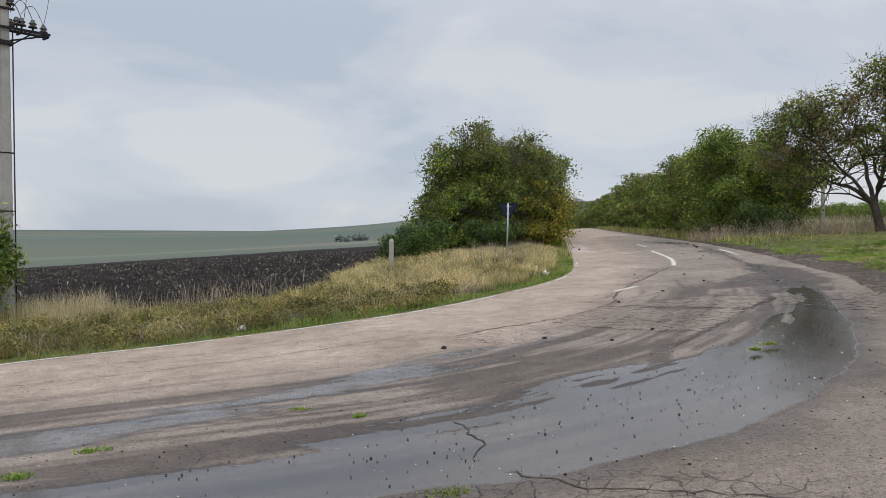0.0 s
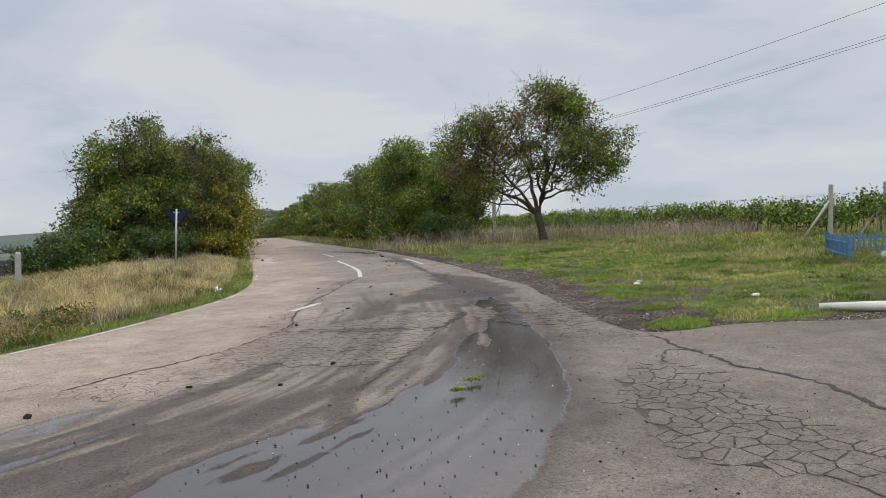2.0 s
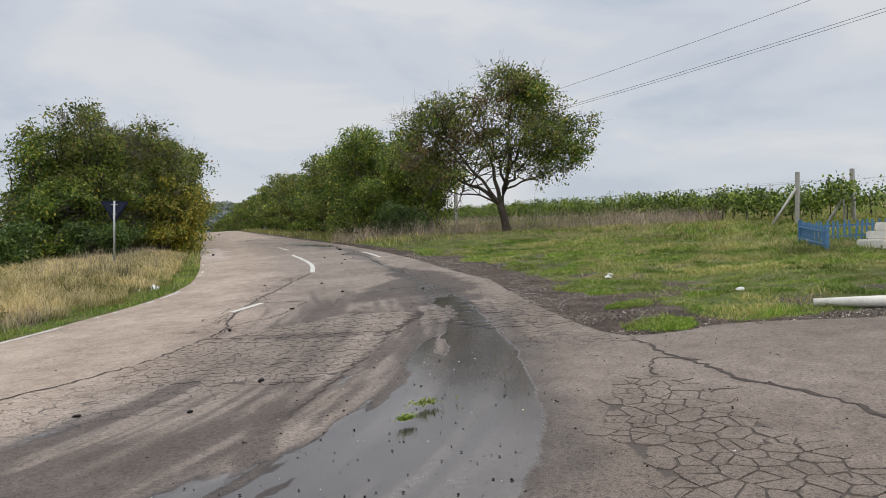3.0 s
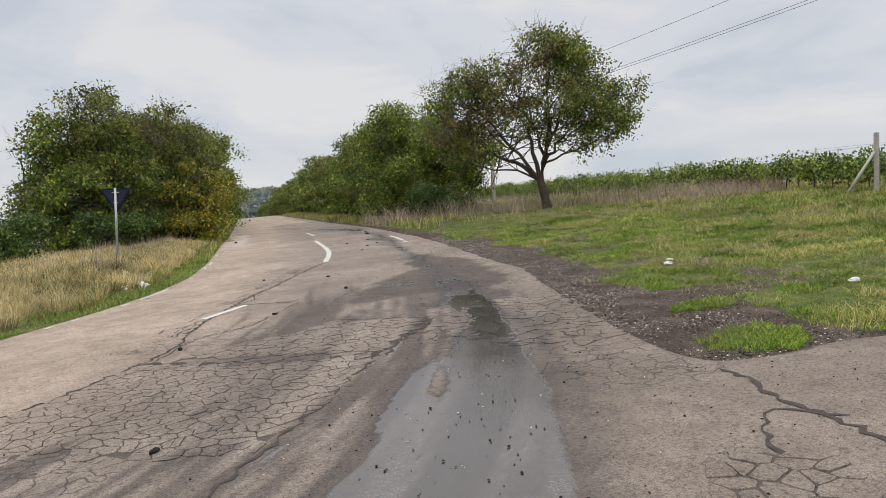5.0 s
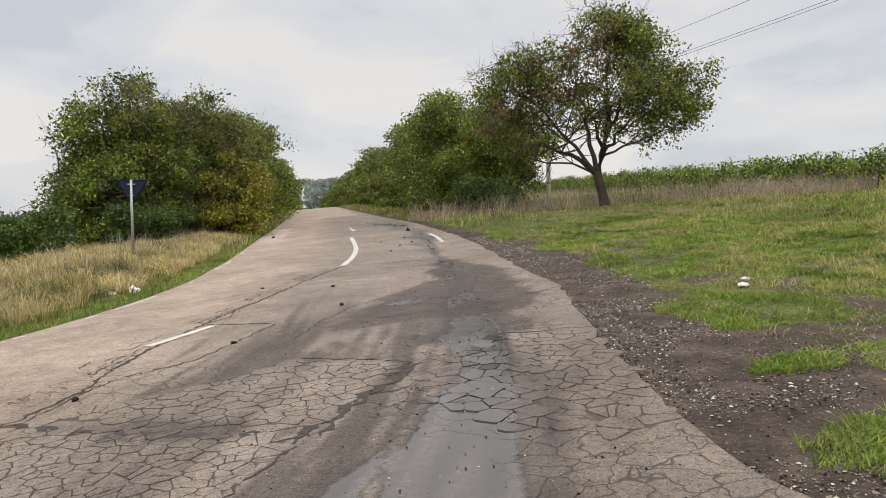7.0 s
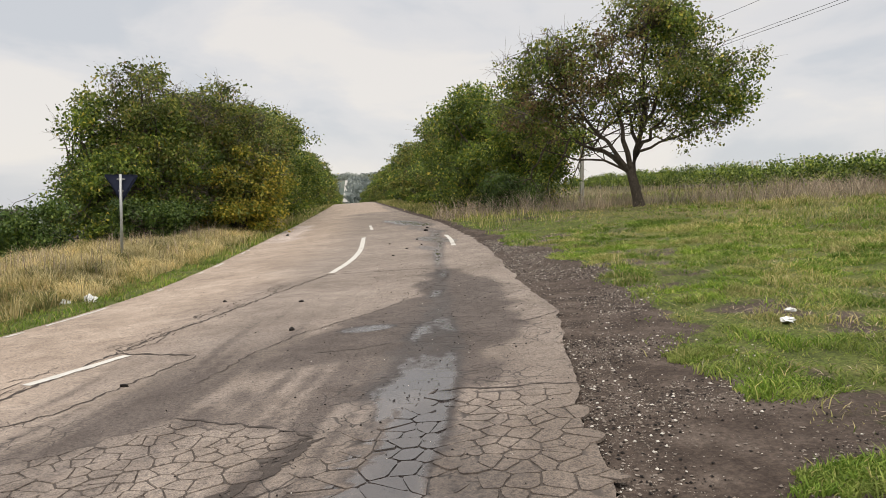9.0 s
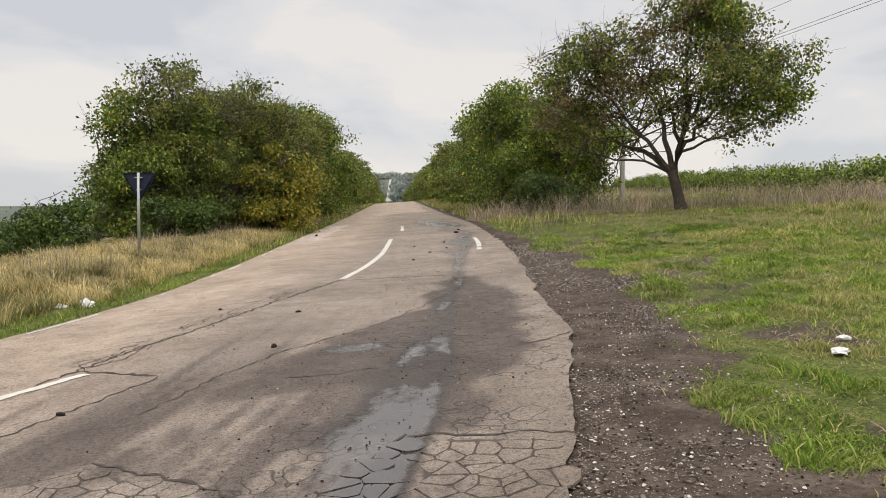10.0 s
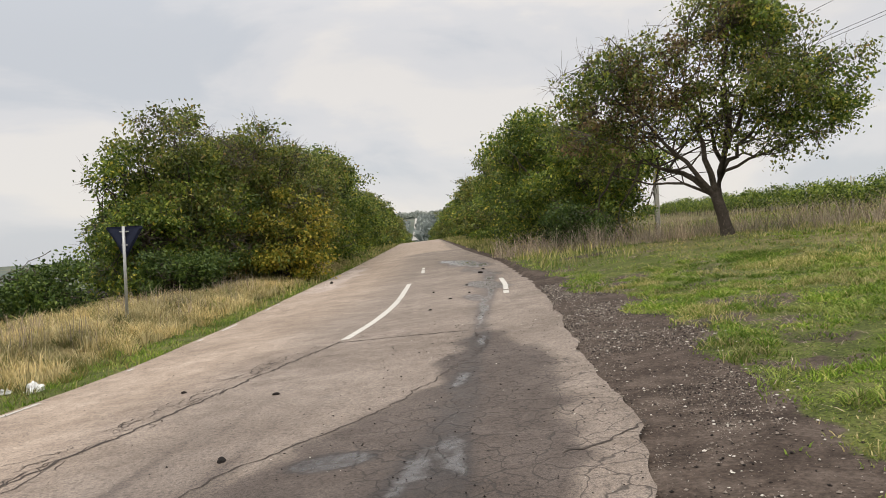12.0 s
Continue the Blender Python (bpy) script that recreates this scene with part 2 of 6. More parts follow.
    wet_n = calc(n, l, "ADD", wet, calc(n, l, "MULTIPLY", calc(n, l, "SUBTRACT", mid, 0.5), 0.30))
    wet_n = calc(n, l, "ADD", wet_n, calc(n, l, "MULTIPLY", calc(n, l, "SUBTRACT", noise_node(n, l, 11, 4, 0.7, co), 0.5), 0.55))
    damp = value_ramp(n, l, wet_n, 0.02, 0.55)
    film = value_ramp(n, l, wet_n, 0.50, 0.80)
    c = mix(n, l, calc(n, l, "ADD", calc(n, l, "MULTIPLY", damp, 0.66), calc(n, l, "MULTIPLY", film, 0.16)), c, mix(n, l, 1.0, c, (0.24, 0.235, 0.26), "MULTIPLY"))
    l.new(c, b.inputs["Base Color"])
    r = calc(n, l, "SUBTRACT", 0.88, calc(n, l, "MULTIPLY", damp, 0.30))
    r2 = calc(n, l, "MULTIPLY", film, calc(n, l, "ADD", 0.36, calc(n, l, "MULTIPLY", grit2, 0.12)))
    l.new(calc(n, l, "SUBTRACT", r, r2), b.inputs["Roughness"])
    l.new(calc(n, l, "ADD", 0.3, calc(n, l, "MULTIPLY", film, 0.85)), b.inputs["Specular IOR Level"])
    h = calc(n, l, "ADD", calc(n, l, "MULTIPLY", grit, 0.6), calc(n, l, "MULTIPLY", mid, 0.5))
    h = calc(n, l, "SUBTRACT", h, calc(n, l, "MULTIPLY", line, 1.6))
    h = calc(n, l, "MULTIPLY", calc(n, l, "SUBTRACT", h, 0.55), calc(n, l, "SUBTRACT", 1.0, calc(n, l, "MULTIPLY", film, 0.90)))
    bump(n, l, b, h, 0.55, 0.008)
    return m


def ground_material():
    m, n, l, b = material("soil_and_turf", 0.95, 0.0, 0.15)
    co = n.new("ShaderNodeTexCoord").outputs["Object"]
    big = noise_node(n, l, 0.35, 4, 0.6, co)
    mid = noise_node(n, l, 2.6, 5, 0.65, co)
    fine = noise_node(n, l, 30, 4, 0.7, co)
    grass = ramp(n, l, mid, [(0.3, (0.050, 0.062, 0.020)), (0.5, (0.095, 0.118, 0.030)), (0.7, (0.165, 0.155, 0.066))])
    grass = mix(n, l, 1.0, grass, ramp(n, l, fine, [(0.34, (0.30, 0.30, 0.28)), (0.52, (0.95, 0.95, 0.92)), (0.7, (1.55, 1.5, 1.35))]), "MULTIPLY")
    straw = ramp(n, l, mid, [(0.3, (0.10, 0.078, 0.040)), (0.7, (0.26, 0.20, 0.105))])
    c = mix(n, l, value_ramp(n, l, calc(n, l, "ADD", attr(n, "straw"), calc(n, l, "SUBTRACT", big, 0.5)), 0.3, 0.7), grass, straw)
    dirt = ramp(n, l, mid, [(0.3, (0.042, 0.031, 0.025)), (0.5, (0.078, 0.059, 0.048)), (0.72, (0.145, 0.115, 0.095))])
    dirt = mix(n, l, 0.85, dirt, ramp(n, l, fine, [(0.35, (0.55, 0.54, 0.53)), (0.55, (1.0, 1.0, 1.0)), (0.72, (1.5, 1.46, 1.4))]), "MULTIPLY")
    fd = value_ramp(n, l, calc(n, l, "ADD", attr(n, "dirt"), calc(n, l, "MULTIPLY", calc(n, l, "SUBTRACT", mid, 0.5), 0.9)), 0.4, 0.6)
    c = mix(n, l, fd, c, dirt)
    plough = ramp(n, l, fine, [(0.34, (0.007, 0.006, 0.0055)), (0.55, (0.017, 0.0135, 0.012)), (0.76, (0.050, 0.039, 0.031))])
    c = mix(n, l, value_ramp(n, l, attr(n, "plough"), 0.4, 0.6), c, plough)
    # far fields: strips of crops
    plots = n.new("ShaderNodeTexVoronoi")
    plots.inputs["Scale"].default_value, plots.inputs["Randomness"].default_value = 1.0, 0.7
    pm = n.new("ShaderNodeMapping")
    pm.inputs["Rotation"].default_value, pm.inputs["Scale"].default_value = (0, 0, 0.22), (0.0012, 0.0085, 0.001)
    l.new(co, pm.inputs["Vector"])
    l.new(pm.outputs["Vector"], plots.inputs["Vector"])
    crop = n.new("ShaderNodeSeparateColor")
    l.new(plots.outputs["Color"], crop.inputs["Color"])
    crop = crop.outputs["Red"]
    strips = ramp(n, l, crop, [(0.0, (0.120, 0.125, 0.085)), (0.28, (0.105, 0.120, 0.095)), (0.36, (0.165, 0.160, 0.120)), (0.52, (0.070, 0.095, 0.082)), (0.66, (0.055, 0.085, 0.078)), (0.82, (0.130, 0.150, 0.110)), (1.0, (0.085, 0.112, 0.100))])
    c = mix(n, l, value_ramp(n, l, attr(n, "field"), 0.4, 0.6), c, strips)
    l.new(c, b.inputs["Base Color"])
    h = calc(n, l, "ADD", mid, calc(n, l, "MULTIPLY", fine, 0.5))
    bump(n, l, b, h, 0.7, 0.05)
    return m


ASPHALT = asphalt_material()
GROUND = ground_material()
CRACK = plain("crack_dirt", (0.062, 0.050, 0.043), 0.95, 0, 0.4, 14, 0.5, 0.01)
LINE_PAINT = plain("worn_road_paint", (0.52, 0.50, 0.455), 0.75, 0, 0.22, 9, 0.3, 0.004)
BARK = plain("bark", (0.090, 0.074, 0.060), 0.95, 0, 0.55, 9, 1.0, 0.03, 0.1)
TWIG = plain("grey_twig", (0.125, 0.105, 0.090), 0.95, 0, 0.35, 3, 0.0, 0.01, 0.1)
DARK_GREENS = [(0.0, (0.060, 0.105, 0.020)), (0.35, (0.110, 0.175, 0.032)), (0.7, (0.190, 0.265, 0.046)), (0.93, (0.381, 0.428, 0.070)), (1.0, (0.644, 0.514, 0.094))]
LEAF_GREEN = island_material("walnut_leaf", DARK_GREENS, 0.45, 0.4, 0.9, 0.40)
LEAF_MIXED = island_material("autumn_leaf", [(0.0, (0.072, 0.100, 0.026)), (0.45, (0.150, 0.195, 0.042)), (0.75, (0.250, 0.295, 0.065)), (0.93, (0.341, 0.315, 0.072)), (1.0, (0.290, 0.182, 0.078))], 0.45, 0.4, 1.1, 0.40)
LEAF_BROWN = island_material("browned_leaf", [(0.0, (0.085, 0.060, 0.038)), (0.5, (0.190, 0.130, 0.075)), (0.8, (0.235, 0.215, 0.075)), (1.0, (0.330, 0.200, 0.110))], 0.6, 0.25, 0.9, 0.30)
LEAF_YELLOW = island_material("yellowing_leaf", [(0.0, (0.119, 0.171, 0.032)), (0.5, (0.329, 0.329, 0.056)), (1.0, (0.659, 0.499, 0.083))], 0.5, 0.3, 0.5, 0.30)
LEAF_DARK = island_material("dark_leaf", [(0.0, (0.034, 0.068, 0.017)), (0.6, (0.086, 0.145, 0.032)), (1.0, (0.173, 0.238, 0.053))], 0.5, 0.3, 0.5, 0.2)
# pale blue-grey base colour carries the aerial haze of the far woods
HAZED_LEAF = island_material("hazed_distant_leaf", [(0.0, (0.20, 0.235, 0.225)), (1.0, (0.34, 0.37, 0.355))], 0.8, 0.1, 0.01, 0.2)
VINE_LEAF = island_material("vine_leaf", [(0.0, (0.045, 0.085, 0.018)), (0.5, (0.131, 0.202, 0.037)), (1.0, (0.363, 0.426, 0.083))], 0.5, 0.3, 0.8, 0.25)
GRASS_GREEN = island_material("green_grass", [(0.0, (0.085, 0.155, 0.026)), (0.5, (0.175, 0.285, 0.044)), (0.87, (0.285, 0.375, 0.078)), (1.0, (0.480, 0.430, 0.180))], 0.7, 0.08, 0.6, 0.3, 0.3)
GRASS_MEADOW = island_material("meadow_grass", [(0.0, (0.150, 0.185, 0.048)), (0.4, (0.280, 0.310, 0.090)), (0.7, (0.450, 0.410, 0.180)), (1.0, (0.680, 0.560, 0.310))], 0.7, 0.08, 0.4, 0.3, 0.6)
GRASS_DRY = island_material("dry_grass", [(0.0, (0.330, 0.265, 0.125)), (0.5, (0.600, 0.490, 0.255)), (1.0, (0.780, 0.670, 0.400))], 0.7, 0.15, 0.5, 0.3)
GRASS_OLIVE = island_material("olive_weeds", [(0.0, (0.110, 0.118, 0.040)), (0.45, (0.225, 0.225, 0.080)), (0.75, (0.330, 0.290, 0.115)), (1.0, (0.420, 0.280, 0.120))], 0.7, 0.15, 0.5, 0.3)
GRASS_PALE = island_material("feathery_grass", [(0.0, (0.300, 0.255, 0.150)), (0.5, (0.480, 0.415, 0.260)), (1.0, (0.640, 0.570, 0.390))], 0.7, 0.15, 0.5, 0.3)
WEED_DEAD = island_material("dead_weeds", [(0.0, (0.200, 0.155, 0.120)), (0.5, (0.400, 0.325, 0.255)), (1.0, (0.620, 0.520, 0.410))], 0.8, 0.1, 0.5, 0.2)
CONCRETE = plain("weathered_concrete", (0.40, 0.385, 0.35), 0.9, 0, 0.22, 5, 0.4, 0.006)
WHITE_STONE = plain("limewashed_stone", (0.66, 0.63, 0.57), 0.85, 0, 0.18, 5, 0.5, 0.01)
STEEL = plain("galvanised_steel", (0.42, 0.43, 0.42), 0.5, 0.55, 0.15, 12, 0.15, 0.002)
SIGN_BACK = plain("dark_blue_sign_back", (0.016, 0.022, 0.048), 0.55, 0.1, 0.25, 6, 0.1, 0.002)
BLUE_PAINT = plain("flaking_blue_paint", (0.085, 0.19, 0.33), 0.7, 0, 0.45, 9, 0.4, 0.004)
IRON = plain("dark_iron", (0.035, 0.034, 0.034), 0.6, 0.6, 0.3, 10, 0.2, 0.003)
PORCELAIN = plain("brown_porcelain", (0.022, 0.015, 0.013), 0.25, 0, 0.2, 9, 0.0, 0.002, 0.5)
WIRE = plain("aluminium_wire", (0.10, 0.10, 0.105), 0.6, 0.5, 0.1, 5, 0.0)
PLASTIC_WHITE = plain("white_plastic", (0.74, 0.74, 0.72), 0.45, 0, 0.1, 14, 0.2, 0.004, 0.4)
STONE = plain("road_stone", (0.22, 0.185, 0.155), 0.9, 0, 0.35, 20, 0.4, 0.004)
PALE_STONE = plain("pale_stone", (0.60, 0.56, 0.50), 0.9, 0, 0.25, 20, 0.4, 0.004)
CLOD = plain("dark_clod", (0.022, 0.018, 0.016), 0.95, 0, 0.4, 14, 0.7, 0.02)
FLOWER = plain("yellow_petals", (0.62, 0.46, 0.03), 0.6, 0, 0.1, 20, 0.0)



# ---------------------------------------------------------------- mesh helpers
def mesh_from(name, verts, faces, mat=None, smooth_shade=False):
    me = bpy.data.meshes.new(name)
    me.from_pydata([tuple(v) for v in verts], [], [tuple(f) for f in faces])
    if mat:
        me.materials.append(mat)
    if smooth_shade:
        me.polygons.foreach_set("use_smooth", np.ones(len(me.polygons), bool))
    me.update()
    return me


def mesh_arrays(name, verts, faces, mat=None, smooth_shade=False):
    """Verts (n, 3) and faces (m, k) of one size, quickly."""
    verts, faces = np.asarray(verts, np.float32), np.asarray(faces, np.int32)
    me = bpy.data.meshes.new(name)
    k = faces.shape[1]
    me.vertices.add(len(verts))
    me.vertices.foreach_set("co", verts.ravel())
    me.loops.add(faces.size)
    me.loops.foreach_set("vertex_index", faces.ravel())
    me.polygons.add(len(faces))
    me.polygons.foreach_set("loop_start", np.arange(0, faces.size, k, dtype=np.int32))
    me.polygons.foreach_set("use_smooth", np.full(len(faces), smooth_shade))
    me.update(calc_edges=True)
    if mat:
        me.materials.append(mat)
    return me


def set_attr(me, name, values):
    a = me.attributes.new(name, "FLOAT", "POINT")
    a.data.foreach_set("value", np.asarray(values, np.float32))


def part(name, bm, mat, parent, label=""):
    me = bpy.data.meshes.new(name)
    bm.to_mesh(me)
    bm.free()
    me.materials.append(mat)
    ob = new(name, me)
    ob.parent = parent
    if label:
        ob["label"] = label
    return ob


def put_part(name, me, parent, label=""):
    ob = new(name, me)
    ob.parent = parent
    if label:
        ob["label"] = label
    return ob


def box(bm, size, at=(0, 0, 0), m=None, bevel=0.0):
    r = bmesh.ops.create_cube(bm, size=1.0, matrix=Matrix.Diagonal((*size, 1)))
    if bevel:
        eds = {e_ for v in r["verts"] for e_ in v.link_edges}
        r2 = bmesh.ops.bevel(bm, geom=list(eds), offset=bevel, segments=2, affect="EDGES")
        vs = {v for f in r2["faces"] for v in f.verts} | {v for v in r["verts"] if v.is_valid}
    else:
        vs = r["verts"]
    mm = Matrix.Translation(at) @ (m or Matrix())
    bmesh.ops.transform(bm, matrix=mm, verts=list(vs))
    return bm


def tube_arrays(points, radii, sides=6):
    """A tapered tube along points; verts, quads."""
    pts = [Vector(p) for p in points]
    verts, faces = [], []
    for k, p in enumerate(pts):
        d = (pts[min(k + 1, len(pts) - 1)] - pts[max(k - 1, 0)]).normalized()
        a = d.orthogonal().normalized() if abs(d.z) > 0.98 else d.cross(Vector((0, 0, 1))).normalized()
        b = d.cross(a)
        for j in range(sides):
            w = 2 * math.pi * j / sides
            verts.append(p + float(radii[k]) * (math.cos(w) * a + math.sin(w) * b))
    for k in range(len(pts) - 1):
        for j in range(sides):
            j2 = (j + 1) % sides
            faces.append((k * sides + j, k * sides + j2, (k + 1) * sides + j2, (k + 1) * sides + j))
    return verts, faces


class Pile:
    """Collects verts and quads of many pieces into one mesh."""

    def __init__(self):
        self.v, self.f, self.n = [], [], 0

    def add(self, verts, faces):
        self.v.append(np.array([tuple(v) for v in verts], np.float32))
        self.f.append(np.array(faces, np.int32) + self.n)
        self.n += len(verts)

    def mesh(self, name, mat, smooth_shade=True):
        return mesh_arrays(name, np.concatenate(self.v), np.concatenate(self.f), mat, smooth_shade)


# ---------------------------------------------------------------- ground: one sheet to the horizon
def graded(lo, hi, step, limit, grow):
    a = list(np.arange(lo, hi + step / 2, step))
    s, v = step, a[-1]
    while v < limit:
        s *= grow
        v += s
        a.append(v)
    s, v = step, a[0]
    while v > -limit:
        s *= grow
        v -= s
        a.insert(0, v)
    return np.array(a)


gx, gy = graded(-22, 34, 0.22, 3800, 1.09), graded(-4, 46, 0.22, 3800, 1.09)
X, Y = np.meshgrid(gx, gy)
Z = verge(X, Y)
d_left, _, s_left = line_dist(X, Y, LEFT_EDGE)
d_right, at_right, s_right = line_dist(X, Y, RIGHT_EDGE)
inside = (s_left > 0) & (s_right < 0)
# below the asphalt; the grass beside it stands a little higher, the gravel a little lower
near_edge = np.minimum(d_left, d_right)
Z = np.where(inside, height(X, Y) - 0.05 - 0.12 * smooth(0.1, 1.0, near_edge), Z)
Z = np.where(~inside & (s_right > 0), Z - 0.045 * smooth(1.6, 0.1, d_right), Z)

PLOUGH_EDGE = catmull([(-60, 24), (-22, 23), (-14, 20.0), (-9, 18.4), (-6.6, 17.7), (-4.9, 18.2), (-3.9, 20.5), (-3.7, 26), (-3.8, 35), (-3.8, 50), (-2.5, 90)])


def plough_mask(x, y):
    d, _, s = line_dist(x, y, PLOUGH_EDGE)
    inner = np.where(s < 0, d, -d)
    far_side = 77 + 0.35 * (np.asarray(x, float) + 20)
    return smooth(-0.5, 0.5, inner + 1.2 * (vnoise(x, y, 1.3, 5) - 0.5)) * smooth(1.0, -1.0, np.asarray(y, float) - far_side) * (np.asarray(x, float) < 2)


GRASS_LINE = catmull([(60, -7.2), (25, 4.1), (14, 7.6), (9.9, 8.95), (8.9, 9.45), (8.35, 10.0), (8.5, 11.0), (8.8, 11.9), (9.1, 13.1), (9.5, 14.5), (10.0, 15.7), (10.5, 16.9), (11.1, 18.9), (11.35, 21.2), (11.8, 24.2), (12.3, 28), (13.2, 34), (14.6, 42), (17.4, 60), (22, 92), (36.6, 195)])


def dirt_mask(x, y):
    d, _, s = line_dist(x, y, RIGHT_EDGE)
    g, _, sg = line_dist(x, y, GRASS_LINE)
    x, y = np.asarray(x, float), np.asarray(y, float)
    depth = np.where(sg < 0, g, -g)
    n = 1.3 * (fbm(x, y, 0.9, 21) - 0.5) * smooth(40, 25, y) + 0.5 * (fbm(x, y, 0.25, 23) - 0.5)
    return np.where(s > 0, smooth(-0.30, 0.30, depth + n), smooth(0.5, 0.0, d))


PL = plough_mask(X, Y)
Z = Z + PL * smooth(100, 60, np.hypot(X, Y)) * (0.22 * (fbm(X, Y, 0.9, 31) - 0.35) + 0.10 * (vnoise(X, Y, 0.3, 33) - 0.5))
idx = np.arange(X.size).reshape(X.shape)
F = np.stack([idx[:-1, :-1], idx[:-1, 1:], idx[1:, 1:], idx[1:, :-1]], -1).reshape(-1, 4)
me = mesh_arrays("ground", np.stack([X, Y, Z], -1).reshape(-1, 3), F, GROUND, True)
set_attr(me, "plough", PL.ravel())
soil = 0.62 * smooth(0.50, 0.64, fbm(X, Y, 0.9, 149)) * smooth(7, 2, d_right) * (s_right > 0)
set_attr(me, "dirt", np.where(inside, 1.0, np.maximum(dirt_mask(X, Y), soil)).ravel())
straw_left = np.where(s_left < 0, 0.55 * smooth(0.5, 1.6, d_left), 0.0)
straw_right = np.where(s_right > 0, 0.15 + 0.35 * smooth(20, 40, X + 0.5 * Y), 0)
set_attr(me, "straw", np.maximum(straw_left, straw_right).ravel())
R_ = np.hypot(X, Y)
field = smooth(75, 79, np.where(X < 4, Y - 0.35 * (X + 20), 0)) * (X < -4) + smooth(150, 200, R_) + ((X < -14) & (Y < 12)) * 1.0 * smooth(30, 60, R_)
set_attr(me, "field", np.clip(field, 0, 1).ravel())
tagged(new("ground", me), "sloping ground of turf, dark soil and distant crop fields", "ground", kind="structure")


# ---------------------------------------------------------------- asphalt
WET_LINE = catmull([(-9, 2.6), (-6, 3.6), (-2.7, 4.75), (0, 5.5), (1.6, 6.45), (3.2, 7.75), (4.5, 9.4), (5.4, 10.9), (6.25, 12.6), (6.95, 14.4), (7.5, 16.3),
                    (8.35, 19.3), (9.1, 22), (10.1, 26), (11.2, 31), (12.8, 40), (16.2, 62)], 5)


WET_OUTER = [(12.7, 35.2), (9.45, 22.6), (8.6, 19.3), (8.2, 17.7), (7.6, 15.3), (7.1, 13.9), (6.7, 12.7), (6.2, 11.5), (5.65, 10.1), (5.0, 8.8), (4.25, 7.45), (3.75, 6.8), (3.0, 6.0), (2.1, 5.15), (1.35, 4.75), (0.6, 4.45), (-0.6, 4.25), (-3, 3.6), (-9, 1.8)]
WET_INNER = [(-9, 3.5), (-4, 4.5), (-2.3, 4.85), (-1.3, 5.1), (-1.2, 5.6), (-0.7, 6.1), (0.5, 6.5), (1.5, 7.05), (1.9, 7.5), (2.85, 8.0), (3.3, 8.6), (3.75, 9.2), (4.1, 9.9), (4.6, 10.4), (4.9, 10.95), (5.3, 11.55), (5.65, 12.2), (6.2, 13.5), (6.9, 15.3), (7.95, 18.1), (8.3, 19.4), (9.2, 22.8), (12.4, 36)]
STREAK = [(-9, 3.9), (-5.5, 5.3), (-3.8, 6.3), (-3.0, 6.7), (-2.15, 7.25), (-1.1, 8.1), (0.1, 9.1), (1.3, 9.7), (1.75, 9.85), (1.44, 9.35), (0.5, 8.4), (-0.4, 7.6), (-1.2, 7.0), (-2.0, 6.45), (-3.0, 5.7), (-5.5, 4.6), (-9, 3.3)]
DARK_STRIP = [(9.1, 22.2), (8.75, 21.5), (7.85, 18.5), (6.9, 17.4), (5.95, 15.95), (5.35, 14.4), (5.2, 13.95), (6.0, 13.85), (7.0, 13.8), (7.3, 13.75), (7.9, 14.85), (8.4, 16.0), (8.9, 17.6), (9.3, 20.0), (9.4, 22.2)]


def poly_depth(x, y, poly):
    """How far inside the polygon; negative outside."""
    d, _, _ = line_dist(x, y, list(poly) + [poly[0]])
    return np.where(in_poly(x, y, poly), d, -d)


def in_poly(x, y, poly):
    x, y = np.asarray(x, float), np.asarray(y, float)
    hit = np.zeros(x.shape, bool)
    for k in range(len(poly)):
        (ax, ay), (bx, by) = poly[k - 1], poly[k]
        if ay != by:
            hit ^= ((ay > y) != (by > y)) & (x < (bx - ax) * (y - ay) / (by - ay) + ax)
    return hit


def wet_mask(x, y):
    x, y = np.asarray(x, float), np.asarray(y, float)
    d, w, s = line_dist(x, y, WET_LINE)
    signed = np.where(s > 0, d, -d)
    along = w / 5.0 * 2.2
    depth = poly_depth(x, y, WET_OUTER + WET_INNER)
    # tongues drawn out along the bend on the inner side, a soft even rim on the outer side
    tongue = fbm(along * 0.55, signed * 5.5 + 20, 1.0, 41) - 0.5
    inner = s < 0
    near = smooth(15.0, 12.0, y)
    v = np.where(inner, smooth(-0.12, 0.14, depth + near * (1.5 * tongue - 0.06) + 0.12 * (fbm(x, y, 0.4, 46) - 0.5)),
                 smooth(-0.12, 0.10, depth + 0.16 * (fbm(x, y, 0.6, 43) - 0.5)))
    holes = smooth(0.60, 0.72, fbm(along * 0.6 + 5, signed * 4.0 + 9, 1.0, 47)) * inner * near
    v = v * (1 - 0.75 * holes)
    # the water thins out up the straight
    thin = 0.36 + 0.40 * smooth(0.34, 0.62, fbm(along * 1.1, signed * 4.2, 1.0, 51))
    v = v * (1 - smooth(13.2, 15.0, y) * (1 - thin))
    halo = np.where(inner, 0.22 * smooth(0.3, 0.0, -depth), 0.42 * smooth(14.5, 12.0, y) * smooth(0.55, 0.05, -depth + 0.5 * (fbm(x, y, 0.5, 44) - 0.5)))
    v = np.maximum(v, halo)
    ds = poly_depth(x, y, STREAK)
    v2 = smooth(-0.15, 0.25, ds + 1.1 * tongue + 0.2 * (fbm(x, y, 0.35, 57) - 0.5)) * 0.88
    for cx, cy, lx, ly, amp in PUDDLES:
        e_ = np.hypot((x - cx) / lx, (y - cy) / ly) + 0.7 * (fbm(x, y, 0.5, 59) - 0.5)
        v2 = np.maximum(v2, amp * smooth(1.1, 0.7, e_))
    return np.maximum(v, 0.82 * v2)


